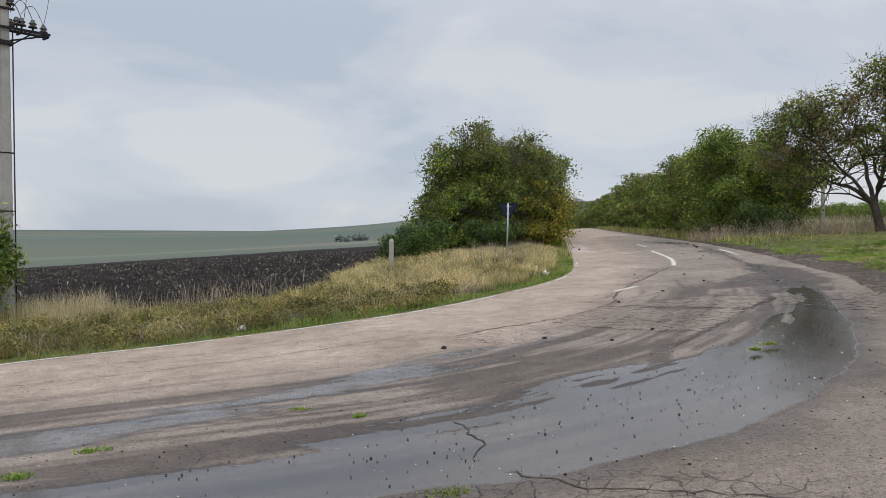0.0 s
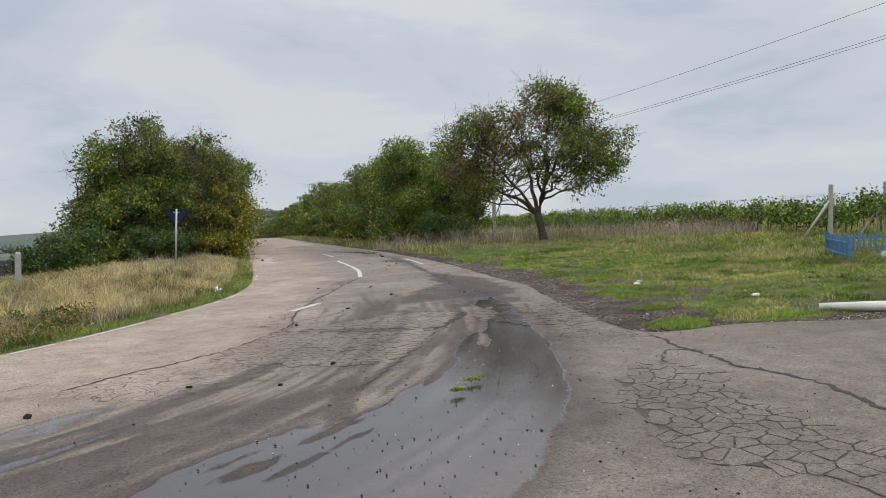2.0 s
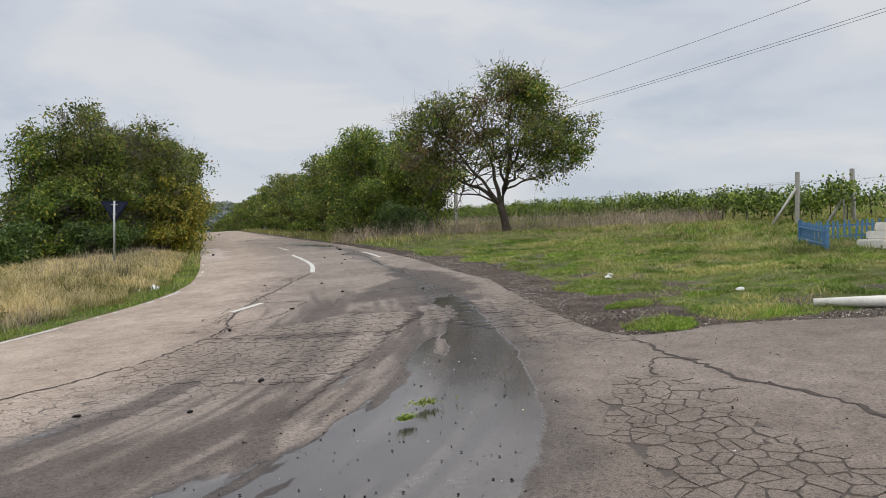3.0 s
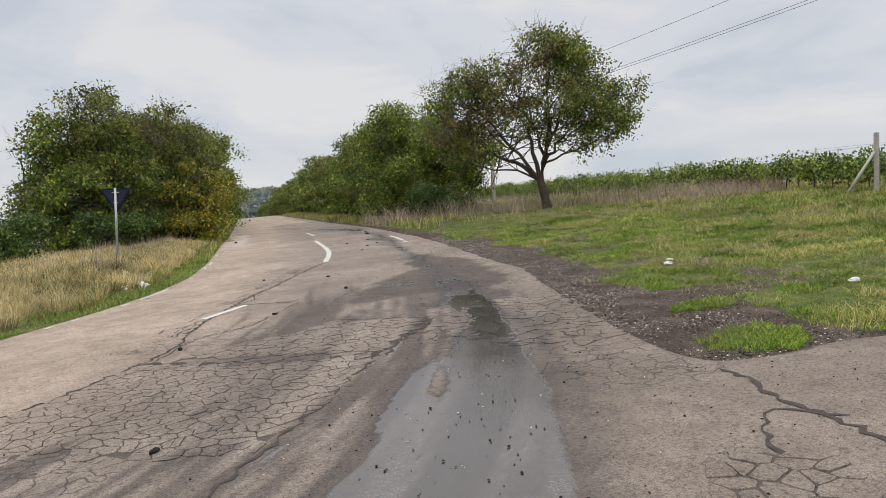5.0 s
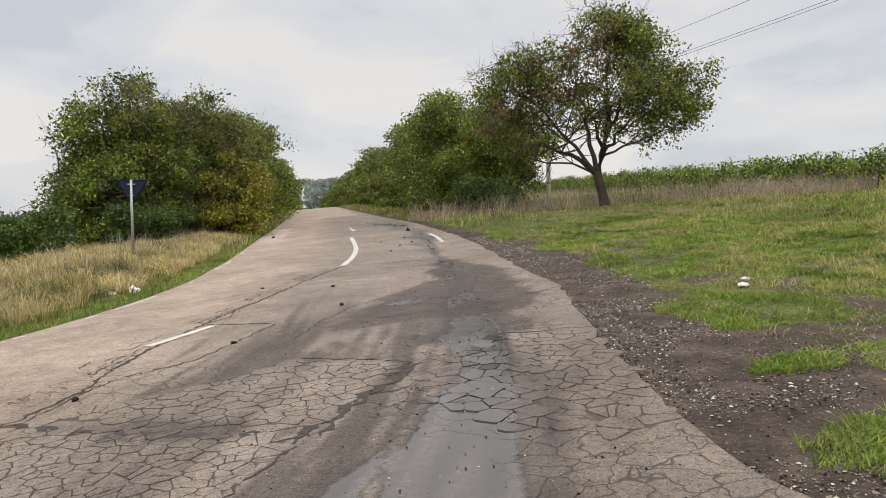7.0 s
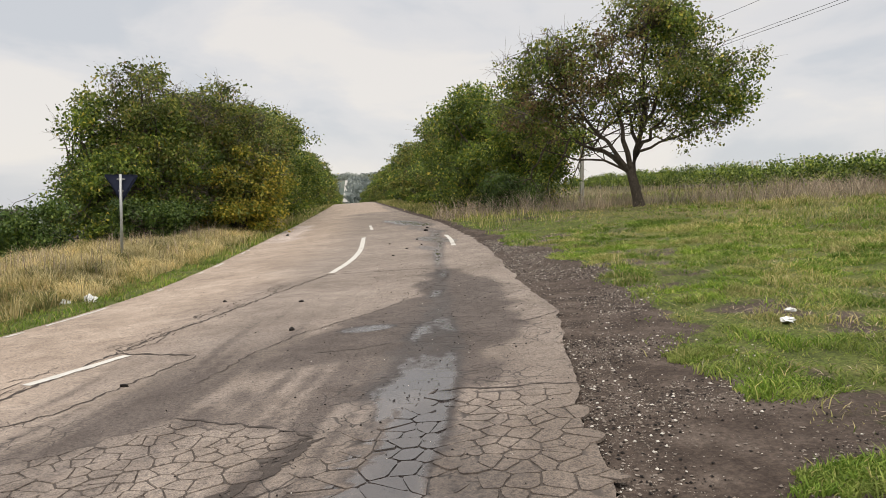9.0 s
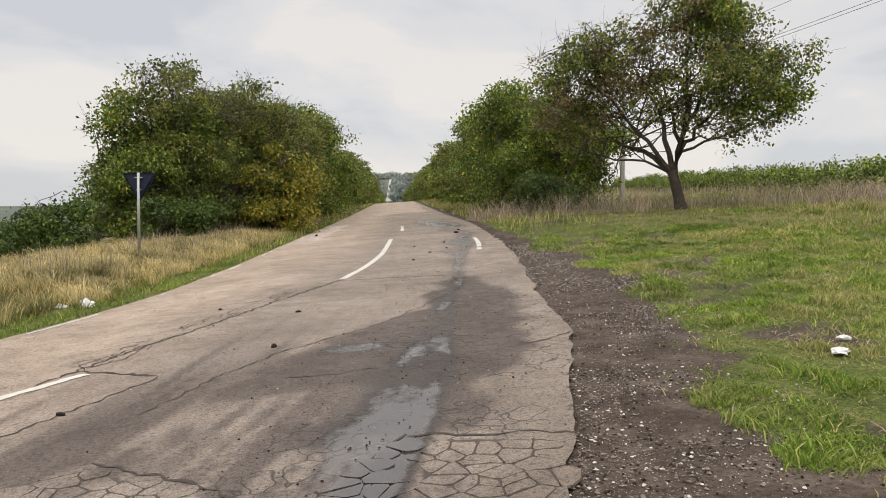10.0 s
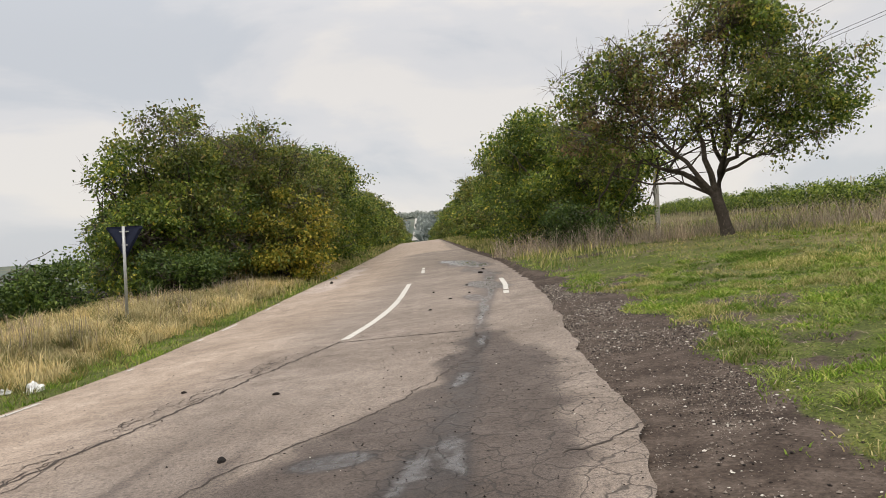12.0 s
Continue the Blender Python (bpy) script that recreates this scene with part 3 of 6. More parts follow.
PUDDLES = [(6.85, 16.55, 0.34, 0.22, 0.85), (12.9, 42, 0.75, 5.5, 0.9), (11.0, 29.5, 0.5, 1.8, 0.8), (10.1, 26.5, 0.3, 1.2, 0.7), (12.1, 35.5, 0.35, 3.0, 0.7)]


# patches along the left edge where puddle sheen is painted into the tone
def left_puddle_sheen(x, y):
    d, w, s = line_dist(x, y, LEFT_EDGE)
    y = np.asarray(y, float)
    return 0.9 * smooth(0.7, 0.35, np.abs(d - 0.7) + 0.5 * (fbm(x, y, 1.2, 61) - 0.5)) * smooth(33, 36, y) * smooth(56, 46, y) * (s > 0)


def stain_mask(x, y):
    d, w, s = line_dist(x, y, WET_LINE)
    signed = np.where(s > 0, d, -d)
    along = w / 5.0 * 2.2
    x, y = np.asarray(x, float), np.asarray(y, float)
    band = smooth(-4.4, -1.6, signed) * smooth(1.5, 0.3, signed) * smooth(60, 40, w)
    streak = fbm(along * 0.33, signed * 3.6, 1.0, 71)
    fine = fbm(along * 0.5, signed * 9.0, 1.0, 73)
    v = band * (0.10 + 0.70 * smooth(0.40, 0.66, streak) + 0.60 * smooth(0.46, 0.70, fine))
    # the older, darker strip in the outer wheel track
    ds = poly_depth(x, y, DARK_STRIP)
    bald = smooth(1.15, 0.6, np.hypot((x - 6.15) / 0.75, (y - 14.6) / 0.5) + 0.8 * (fbm(x, y, 0.5, 77) - 0.5))
    strip = smooth(-0.16, 0.26, ds + 0.75 * (fbm(x, y, 0.7, 75) - 0.5) + 0.05) * (1 - 0.75 * bald) * (1 - 0.2 * smooth(0.52, 0.7, fbm(x, y, 0.7, 79)))
    v = np.maximum(v, 0.92 * strip)
    # two short skid marks
    worn = np.maximum(smooth(-0.1, 0.3, poly_depth(x, y, PLATE_BEDS[1])), smooth(-0.1, 0.2, poly_depth(x, y, PLATE_BEDS[2])))
    v = v * (1 - 0.55 * worn)
    for (ax, ay), (bx, by), wd in (((2.82, 9.2), (2.35, 7.9), 0.13), ((0.9, 7.9), (0.3, 7.0), 0.12)):
        ds, ws, _ = line_dist(x, y, [(ax, ay), (bx, by)])
        v = np.maximum(v, 0.75 * smooth(wd + 0.06, wd - 0.04, ds))
    return np.clip(v, 0, 1)


def tone_mask(x, y):
    """0: plain; 0.5: the newer pale lane; 1: sky reflection of puddles, painted pale."""
    d, w, s = line_dist(x, y, WET_LINE)
    signed = np.where(s > 0, d, -d)
    pale = 0.5 * smooth(-2.2, -4.0, signed + 0.6 * (fbm(x, y, 1.5, 83) - 0.5))
    return np.maximum(np.where(signed > 0, 0, pale), left_puddle_sheen(x, y))


def aged_mask(x, y):
    """The old dark apron outside the bend."""
    d, w, s = line_dist(x, y, WET_LINE)
    return np.where(s > 0, smooth(0.1, 0.9, d + 0.5 * (fbm(x, y, 0.8, 85) - 0.5)), 0) * smooth(16.0, 12.0, np.asarray(y, float))


CRAZED = [((6.1, 12.2), (0.8, 1.3)), ((1.6, 10.4), (1.4, 0.9)), ((8.0, 16.3), (1.0, 1.5)), ((8.75, 18.8), (0.65, 2.4)), ((6.3, 10.2), (0.7, 1.0)), ((7.0, 13.9), (0.9, 0.5)), ((3.6, 14.0), (0.9, 0.6)), ((0.9, 4.0), (1.3, 0.5))]
PLATE_BEDS = [[(4.25, 5.0), (5.0, 4.9), (5.2, 5.9), (5.45, 6.9), (5.95, 7.8), (5.6, 8.15), (5.0, 7.75), (4.45, 7.2), (4.2, 6.5), (3.9, 5.7)],
              [(2.9, 13.02), (4.85, 11.7), (4.2, 10.6), (3.55, 9.75), (2.9, 9.9), (2.1, 10.7), (1.7, 11.4), (2.2, 12.2)],
              [(3.05, 13.1), (3.9, 13.35), (5.1, 14.0), (5.95, 13.1), (5.4, 12.35), (4.92, 11.8)],
              [(6.98, 13.72), (7.86, 13.42), (7.5, 12.5), (7.3, 11.8), (6.85, 10.7), (6.35, 10.5), (6.5, 11.4), (6.75, 12.5)],
              [(5.95, 12.75), (6.42, 13.22), (6.88, 13.72), (6.94, 13.6), (6.68, 12.5), (6.43, 11.4), (6.28, 10.7), (5.95, 11.2), (5.66, 11.95)]]


def bed_mask(x, y):
    v = np.zeros(np.shape(x))
    for poly in PLATE_BEDS:
        d, _, _ = line_dist(x, y, poly + poly[:1])
        v = np.maximum(v, np.where(in_poly(x, y, poly), smooth(0.0, 0.12, d), 0))
    return v



def craze_mask(x, y):
    v = 0.0
    for (cx, cy), (rx, ry) in CRAZED:
        v = np.maximum(v, smooth(1.25, 0.75, np.hypot((np.asarray(x) - cx) / rx, (np.asarray(y) - cy) / ry)))
    return v


def road_grid(x0, x1, y0, y1, step):
    xs, ys = np.arange(x0, x1 + step / 2, step), np.arange(y0, y1 + step / 2, step)
    GX, GY = np.meshgrid(xs, ys)
    dl, _, sl = line_dist(GX, GY, LEFT_EDGE)
    dr, _, sr = line_dist(GX, GY, RIGHT_EDGE)
    ok = (sl > 0) & (sr < 0)
    cell = ok[:-1, :-1] | ok[1:, :-1] | ok[:-1, 1:] | ok[1:, 1:]
    # outer corners slide onto the edge
    for edge, out in ((LEFT_EDGE, sl < 0), (RIGHT_EDGE, sr > 0)):
        m = out & (np.minimum(dl, dr) < 3 * step)
        if m.any():
            px, py = GX[m], GY[m]
            best = np.full(px.shape, 1e9)
            qx, qy = px.copy(), py.copy()
            for k in range(len(edge) - 1):
                a, d = edge[k], edge[k + 1] - edge[k]
                t = np.clip(((px - a[0]) * d[0] + (py - a[1]) * d[1]) / d.dot(d), 0, 1)
                ex, ey = a[0] + t * d[0], a[1] + t * d[1]
                r = np.hypot(px - ex, py - ey)
                b_ = r < best
                best, qx, qy = np.where(b_, r, best), np.where(b_, ex, qx), np.where(b_, ey, qy)
            if edge is RIGHT_EDGE:
                # the outer edge has crumbled unevenly
                rag = smooth(10.2, 11.2, qy) * smooth(32, 28, qy) * 0.16
                qx = qx + rag * (fbm(qx, qy, 0.55, 95, 3) - 0.52)
                qy = qy + 0.05 * (vnoise(qx, qy, 0.3, 96) - 0.5)
            GX[m], GY[m] = qx, qy
    return GX, GY, cell


GX, GY, CELL = road_grid(-12, 14, -3, 34, 0.07)
ii = np.arange(GX.size).reshape(GX.shape)
quads = np.stack([ii[:-1, :-1], ii[:-1, 1:], ii[1:, 1:], ii[1:, :-1]], -1)[CELL]
used = np.unique(quads)
back = np.full(GX.size, -1)
back[used] = np.arange(len(used))
rx, ry = GX.ravel()[used], GY.ravel()[used]
rz = height(rx, ry) + 0.012 * (fbm(rx, ry, 1.4, 91) - 0.5)
me = mesh_arrays("road", np.stack([rx, ry, rz], -1), back[quads], ASPHALT, True)
set_attr(me, "wet", wet_mask(rx, ry))
set_attr(me, "stain", stain_mask(rx, ry))
set_attr(me, "craze", craze_mask(rx, ry))
set_attr(me, "bed", bed_mask(rx, ry))
set_attr(me, "tone", tone_mask(rx, ry))
set_attr(me, "aged", aged_mask(rx, ry))
road = tagged(new("road", me), "cracked grey asphalt road, partly wet in the bend", "road", kind="structure")


def ribbon(name, left, right, n, lanes, lift, mat):
    """A coarse sheet between two edges."""
    def even(p):
        s = np.concatenate([[0], np.cumsum(np.hypot(*np.diff(p, axis=0).T))])
        return np.stack([np.interp(np.linspace(0, s[-1], n), s, p[:, k]) for k in (0, 1)], -1)
    a, b_ = even(left), even(right)
    t = np.linspace(0, 1, lanes)[None, :, None]
    g = a[:, None] * (1 - t) + b_[:, None] * t
    gx_, gy_ = g[..., 0].ravel(), g[..., 1].ravel()
    z_ = height(gx_, gy_) + lift
    k = np.arange(n * lanes).reshape(n, lanes)
    q = np.stack([k[:-1, :-1], k[:-1, 1:], k[1:, 1:], k[1:, :-1]], -1).reshape(-1, 4)
    me_ = mesh_arrays(name, np.stack([gx_, gy_, z_], -1), q, mat, True)
    set_attr(me_, "wet", wet_mask(gx_, gy_))
    set_attr(me_, "stain", stain_mask(gx_, gy_))
    set_attr(me_, "tone", tone_mask(gx_, gy_) * (gy_ < 300))
    set_attr(me_, "aged", aged_mask(gx_, gy_))
    return new(name, me_)


far_l = np.array([p for p in LEFT_EDGE if p[1] > 33.5 and p[0] > 0])
far_r = np.array([p for p in RIGHT_EDGE if p[1] > 33.5])
far_l = np.concatenate([[[5.62, 33.4]], far_l])
far_r = np.concatenate([[[12.81, 33.4]], far_r])
tagged(ribbon("road_beyond", far_l, far_r, 170, 24, -0.006, ASPHALT), "straight asphalt road running between rows of trees", "road", kind="structure")
side = np.array([(-60, -24), (-30, -5.5), (-14, 5.2), (-11.8, 6.75)])
side_r = np.array([(-60, -60), (-30, -40), (-14, -30), (-11.8, -28)])
tagged(ribbon("road_behind", side, side_r, 60, 20, -0.012, ASPHALT), "asphalt of the road behind the bend", "road", kind="structure")
apron = np.array([(-12, -2.9), (0, -2.9), (13.9, -2.9), (14, 6.6), (25, 3.2), (60, -8)])
apron_r = np.array([(-12, -30), (0, -30), (13.9, -30), (25, -30), (40, -30), (60, -30)])
tagged(ribbon("side_road", apron, apron_r, 80, 20, -0.012, ASPHALT), "worn asphalt of the side road", "road", kind="structure")
# the road climbing the far hill; pale concrete colour stands for sky sheen on wet asphalt
hl = np.array([(72.0 + 0.138 * s, 520 + 0.99 * s) for s in range(0, 760, 20)])
tagged(ribbon("road_on_far_hill", hl, hl + np.array([5.0, -0.7]), 80, 4, 0.4, CONCRETE), "pale road climbing the far hill", "road", kind="structure")


# ---------------------------------------------------------------- painted lines
def paint_strip(name, pts, width, label, wear=0.0, lift=0.006):
    """A worn painted line with ragged edges along the road."""
    p = catmull(pts, 10)
    s = np.concatenate([[0], np.cumsum(np.hypot(*np.diff(p, axis=0).T))])
    n = max(8, int(s[-1] / 0.06))
    q = np.stack([np.interp(np.linspace(0, s[-1], n), s, p[:, k]) for k in (0, 1)], -1)
    d = np.gradient(q, axis=0)
    d /= np.linalg.norm(d, axis=1)[:, None]
    nrm = np.stack([d[:, 1], -d[:, 0]], -1)
    rng = np.random.default_rng(len(name) + n)
    wl_ = width / 2 + rng.normal(0, 0.006, n)
    wr_ = width / 2 + rng.normal(0, 0.006, n)
    a, b_ = q - nrm * wl_[:, None], q + nrm * wr_[:, None]
    verts = np.concatenate([a, b_])
    z_ = height(verts[:, 0], verts[:, 1]) + 0.012 * (fbm(verts[:, 0], verts[:, 1], 1.4, 91) - 0.5) + lift
    keep = vnoise(q[:, 0] * 3, q[:, 1] * 3, 1.0, 77) > wear
    faces = [(k, k + 1, n + k + 1, n + k) for k in range(n - 1) if keep[k]]
    ob = new(name, mesh_arrays(name, np.column_stack([verts, z_]), np.array(faces), LINE_PAINT))
    return tagged(ob, label, "road marking", kind="structure")


edge_line = [(p[0], p[1]) for p in LEFT_EDGE if -16 < p[0] and p[1] < 60]
edge_in = []
for k, p in enumerate(edge_line):
    a = np.array(edge_line[max(k - 1, 0)])
    b_ = np.array(edge_line[min(k + 1, len(edge_line) - 1)])
    d = (b_ - a) / np.linalg.norm(b_ - a)
    edge_in.append((p[0] + 0.12 * d[1], p[1] - 0.12 * d[0]))
paint_strip("edge_line", [q for q in edge_in if q[0] < 1.6], 0.075, "worn white line along the road edge", 0.36)
paint_strip("edge_line", [q for q in edge_in if q[0] > 1.5], 0.06, "nearly vanished white line along the road edge", 0.72)
paint_strip("centre_dash", [(7.2, 22.7), (7.95, 25.2), (8.62, 28.2), (9.5, 33.2)], 0.13, "white painted dash in the middle of the road", 0.05)
paint_strip("centre_dash", [(3.72, 15.72), (4.1, 16.2), (4.42, 16.6)], 0.12, "white painted dash in the middle of the road", 0.08)
paint_strip("centre_dash", [(10.6, 38.0), (11.2, 42.0)], 0.12, "white painted dash in the middle of the road", 0.2)
paint_strip("lane_dash", [(10.75, 26.6), (11.3, 28.8), (11.75, 31.0)], 0.12, "worn white dash near the gravel edge", 0.25)


# ---------------------------------------------------------------- trees
def leaf_cloud(rng, lobes, count, size, cluster=7, spread=0.26, boughs=15):
    """Leaves in small sprays inside the lobes: each leaf is a folded blade of two faces."""
    lob, wgt = [], []
    for q in lobes:
        # each lobe is a heap of smaller boughs with gaps between them
        for j in range(boughs):
            e_ = rng.normal(size=3)
            e_ = e_ / np.linalg.norm(e_) * rng.uniform(0.35, 0.95)
            r_ = rng.uniform(0.15, 0.38)
            lob.append([q[k] + e_[k] * q[3 + k] for k in range(3)] + [q[3 + k] * r_ * (1.0 if k < 2 else 0.9) for k in range(3)])
            wgt.append((q[3] * q[4] * q[5]) * r_ ** 2)
    lob, wgt = np.array(lob), np.array(wgt)
    n = count // cluster
    pick = rng.choice(len(lob), n, p=wgt / wgt.sum())
    d = rng.normal(size=(n, 3))
    d /= np.linalg.norm(d, axis=1)[:, None]
    r = rng.random(n) ** 0.42
    # uneven outline: each direction of each lobe reaches out by its own amount
    lump = 0.62 + 0.66 * vnoise(np.arctan2(d[:, 1], d[:, 0]) * 2.4 + pick * 9.0, d[:, 2] * 3.2 + pick * 5.0, 1.0, 11)
    c = lob[pick, :3] + d * lob[pick, 3:6] * (r * lump)[:, None]
    c = np.repeat(c, cluster, 0) + rng.normal(0, spread, (n * cluster, 3)) * np.array([1, 1, 0.75])
    m = len(c)
    out = np.repeat(d, cluster, 0) + rng.normal(0, 0.7, (m, 3)) + np.array([0, 0, -0.35])
    out /= np.linalg.norm(out, axis=1)[:, None]
    side_ = np.cross(out, rng.normal(size=(m, 3)))
    side_ /= np.linalg.norm(side_, axis=1)[:, None] + 1e-9
    nrm = np.cross(side_, out)
    ln = size * rng.uniform(0.6, 1.35, m)[:, None]
    wd = ln * 0.30
    a = c - out * ln * 0.5
    b_ = c + side_ * wd + nrm * ln * 0.10
    e_ = c + out * ln * 0.5 - nrm * ln * 0.05
    f_ = c - side_ * wd + nrm * ln * 0.10
    v = np.stack([a, b_, e_, f_], 1).reshape(-1, 3)
    k = np.arange(m)[:, None] * 4
    return v, np.concatenate([k + np.array([[0, 1, 2]]), k + np.array([[0, 2, 3]])]), c


def wander(rng, a, b_, n, sway):
    a, b_ = np.array(a, float), np.array(b_, float)
    t = np.linspace(0, 1, n)[:, None]
    p = a * (1 - t) + b_ * t
    off = np.cumsum(rng.normal(0, sway, (n, 3)), 0)
    off -= off[0] * (1 - t) + off[-1] * t
    return p + off


def tree(name, seed, trunk, limbs, lobes, leaves, size, leaf_mat, label, bare=0, twigs=260, cluster=7, category="tree", spread=0.26, extra=()):
    """trunk: points with radius (x, y, z, r). limbs: (start index on the trunk, end point, start radius). Built round its own base."""
    rng = np.random.default_rng(seed)
    root = tagged(new(name), label, category)
    pile = Pile()
    tp = [q[:3] for q in trunk]
    pile.add(*tube_arrays(tp, [q[3] for q in trunk], 10))
    # flare at the foot
    ends = []
    for start, end, rad in limbs:
        wood = Pile()
        p = wander(rng, tp[start], end, 8, 0.09)
        wood.add(*tube_arrays(p, list(np.linspace(rad, rad * 0.28, 8)), 7))
        ends.append(p)
        for j in range(6):
            k = rng.integers(2, 8)
            lob = lobes[rng.integers(len(lobes))]
            tgt = np.array(lob[:3]) + rng.normal(0, 0.5, 3) * np.array(lob[3:6])
            q = wander(rng, p[k], p[k] + (tgt - p[k]) * rng.uniform(0.5, 1.0), 7, 0.09)
            r0 = rad * (1 - 0.085 * k) * 0.5
            wood.add(*tube_arrays(q, list(np.linspace(r0, 0.012, 7)), 5))
            ends.append(q)
        put_part("limb", wood.mesh("limb", BARK), root)
    put_part("trunk", pile.mesh("trunk", BARK), root)
    v, f, centres = leaf_cloud(rng, lobes, leaves, size, cluster, spread)
    put_part("crown", mesh_arrays("crown", v, f, leaf_mat), root)
    for k, (lob2, cnt2, size2, mat2, lab2) in enumerate(extra):
        v, f, _ = leaf_cloud(rng, lob2, cnt2, size2, cluster, spread)
        put_part("foliage", mesh_arrays("foliage", v, f, mat2), root, lab2)
    tw = Pile()
    pts = np.concatenate(ends)
    for k in range(twigs):
        c = centres[rng.integers(len(centres))]
        near = pts[np.argmin(((pts - c) ** 2).sum(1))]
        p = wander(rng, near, c, 4, 0.05)
        tw.add(*tube_arrays(p, [0.016, 0.012, 0.008, 0.004], 3))
    for k in range(bare):
        lob = lobes[rng.integers(len(lobes))]
        d = rng.normal(size=3)
        d[2] = abs(d[2]) * 0.9
        d /= np.linalg.norm(d)
        a = np.array(lob[:3]) + d * np.array(lob[3:6]) * 0.55
        b_ = np.array(lob[:3]) + d * np.array(lob[3:6]) * rng.uniform(0.8, 1.02)
        p = wander(rng, a, b_, 6, 0.10)
        tw.add(*tube_arrays(p, [0.011, 0.009, 0.007, 0.006, 0.004, 0.003], 3))
        for j in range(7):
            q = p[rng.integers(1, 6)]
            tw.add(*tube_arrays(wander(rng, q, q + 0.32 * (0.7 * d + rng.normal(0, 0.7, 3)), 4, 0.03), [0.006, 0.005, 0.004, 0.002], 3))
    tagged(put_part("twigwork", tw.mesh("twigwork", TWIG), root, "bare grey twigs"), kind="stuff")
    return root


def foot(x, y):
    return float(verge(np.array([x]), np.array([y]))[0])


def stand(ob, x, y, turn=0.0, scale=1.0, sink=0.05):
    ob.matrix_basis = pose(x, y, foot(x, y) - sink, 0, 0, turn) @ Matrix.Scale(scale, 4)
    return ob


# the walnut that stands free beside the meadow; its own x runs to the right seen from the road
walnut = tree("walnut_tree", 5, [(0.10, 0, -0.1, 0.25), (0.06, 0, 0.2, 0.195), (-0.05, 0, 0.7, 0.172), (-0.18, 0.02, 1.2, 0.165), (-0.02, 0.05, 1.9, 0.125), (0.18, 0.05, 2.8, 0.11), (0.30, 0.0, 3.7, 0.08)],
              [(3, (-2.0, 0.2, 2.35), 0.125), (3, (-0.95, -0.4, 4.3), 0.10), (4, (1.6, 0.5, 3.9), 0.08), (5, (0.2, -0.6, 5.9), 0.08), (4, (-0.6, 1.0, 4.6), 0.08), (5, (1.3, -0.9, 5.0), 0.07), (3, (-2.9, -0.2, 4.3), 0.08), (4, (2.9, 0.1, 3.0), 0.05), (3, (-3.4, 0.1, 2.2), 0.05)],
              [(0.2, 0, 5.7, 2.1, 2.2, 1.55), (-1.6, 0, 4.9, 2.0, 2.1, 1.5), (1.9, 0, 4.4, 1.75, 2.0, 1.5), (-3.4, 0.1, 4.1, 1.5, 1.8, 1.35), (2.7, 0, 3.4, 1.15, 1.5, 0.8), (-2.9, 0, 2.9, 1.3, 1.5, 0.8), (0.3, 0, 3.9, 1.9, 2.0, 1.0), (1.1, 0, 6.1, 1.3, 1.5, 1.1), (-1.3, 0.3, 3.3, 1.5, 1.5, 0.9), (1.0, -0.3, 3.1, 1.3, 1.4, 0.8), (-0.3, 0, 6.7, 1.2, 1.3, 0.8), (-2.3, 0, 5.6, 1.2, 1.3, 0.8), (-4.2, 0.3, 3.4, 1.2, 1.4, 1.0), (-3.3, 0.2, 2.3, 1.1, 1.2, 0.6), (2.2, 0.1, 2.6, 1.0, 1.2, 0.6), (-4.4, 0.1, 4.7, 0.9, 1.1, 0.8), (-3.4, 0, 5.2, 1.0, 1.2, 0.8), (1.5, -0.2, 2.3, 0.7, 0.9, 0.45), (3.3, 0, 4.4, 0.8, 1.0, 0.9)],
              23000, 0.115, LEAF_MIXED, "free-standing walnut tree with thinning green-brown crown on the meadow", 110, 1300, 8, spread=0.17,
              extra=[([(-2.2, -0.4, 4.0, 1.7, 1.6, 1.2), (-3.4, -0.3, 3.0, 1.4, 1.4, 0.9), (-0.8, -0.5, 5.0, 1.4, 1.4, 1.2), (0.6, -0.4, 6.0, 1.0, 1.2, 0.8)], 3600, 0.12, LEAF_BROWN, "browned withered leaves"),
                     ([(2.4, -0.2, 4.3, 1.7, 1.6, 1.4), (1.2, -0.2, 5.8, 1.6, 1.6, 1.2), (2.6, 0, 3.2, 1.2, 1.3, 0.7), (-3.6, 0, 4.6, 1.2, 1.3, 0.8)], 8000, 0.12, LEAF_GREEN, "fresh green leaves")])
stand(walnut, 19.15, 32.15, -30, 1.05)


def row_tree(seed, tall, wide, mat, label, bare=10, leaves=30000, size=0.155):
    rng = np.random.default_rng(seed)
    lob = [(0, 0, tall * 0.62, wide, wide, tall * 0.40), (0, 0, tall * 0.30, wide * 1.02, wide * 1.02, tall * 0.30)]
    for k in range(7):
        w = k * 0.9 + rng.random()
        h = rng.uniform(0.12, 0.85)
        lob.append((wide * 0.62 * math.cos(w), wide * 0.62 * math.sin(w), tall * h, wide * 0.5, wide * 0.5, tall * 0.17))
    trunk = [(0, 0, -0.1, 0.20), (0.02, 0, 0.6, 0.16), (0.06, 0.03, 1.4, 0.14), (0.0, 0.1, 2.4, 0.11)]
    limbs = [(2, (wide * 0.6 * math.cos(w), wide * 0.6 * math.sin(w), tall * 0.7), 0.08) for w in (0.4, 1.7, 2.9, 4.2, 5.4)] + [(3, (0, 0.2, tall * 0.88), 0.08)]
    return tree("roadside_tree", seed, trunk, limbs, lob, leaves, size, mat, label, bare, 200, 8, spread=0.2)


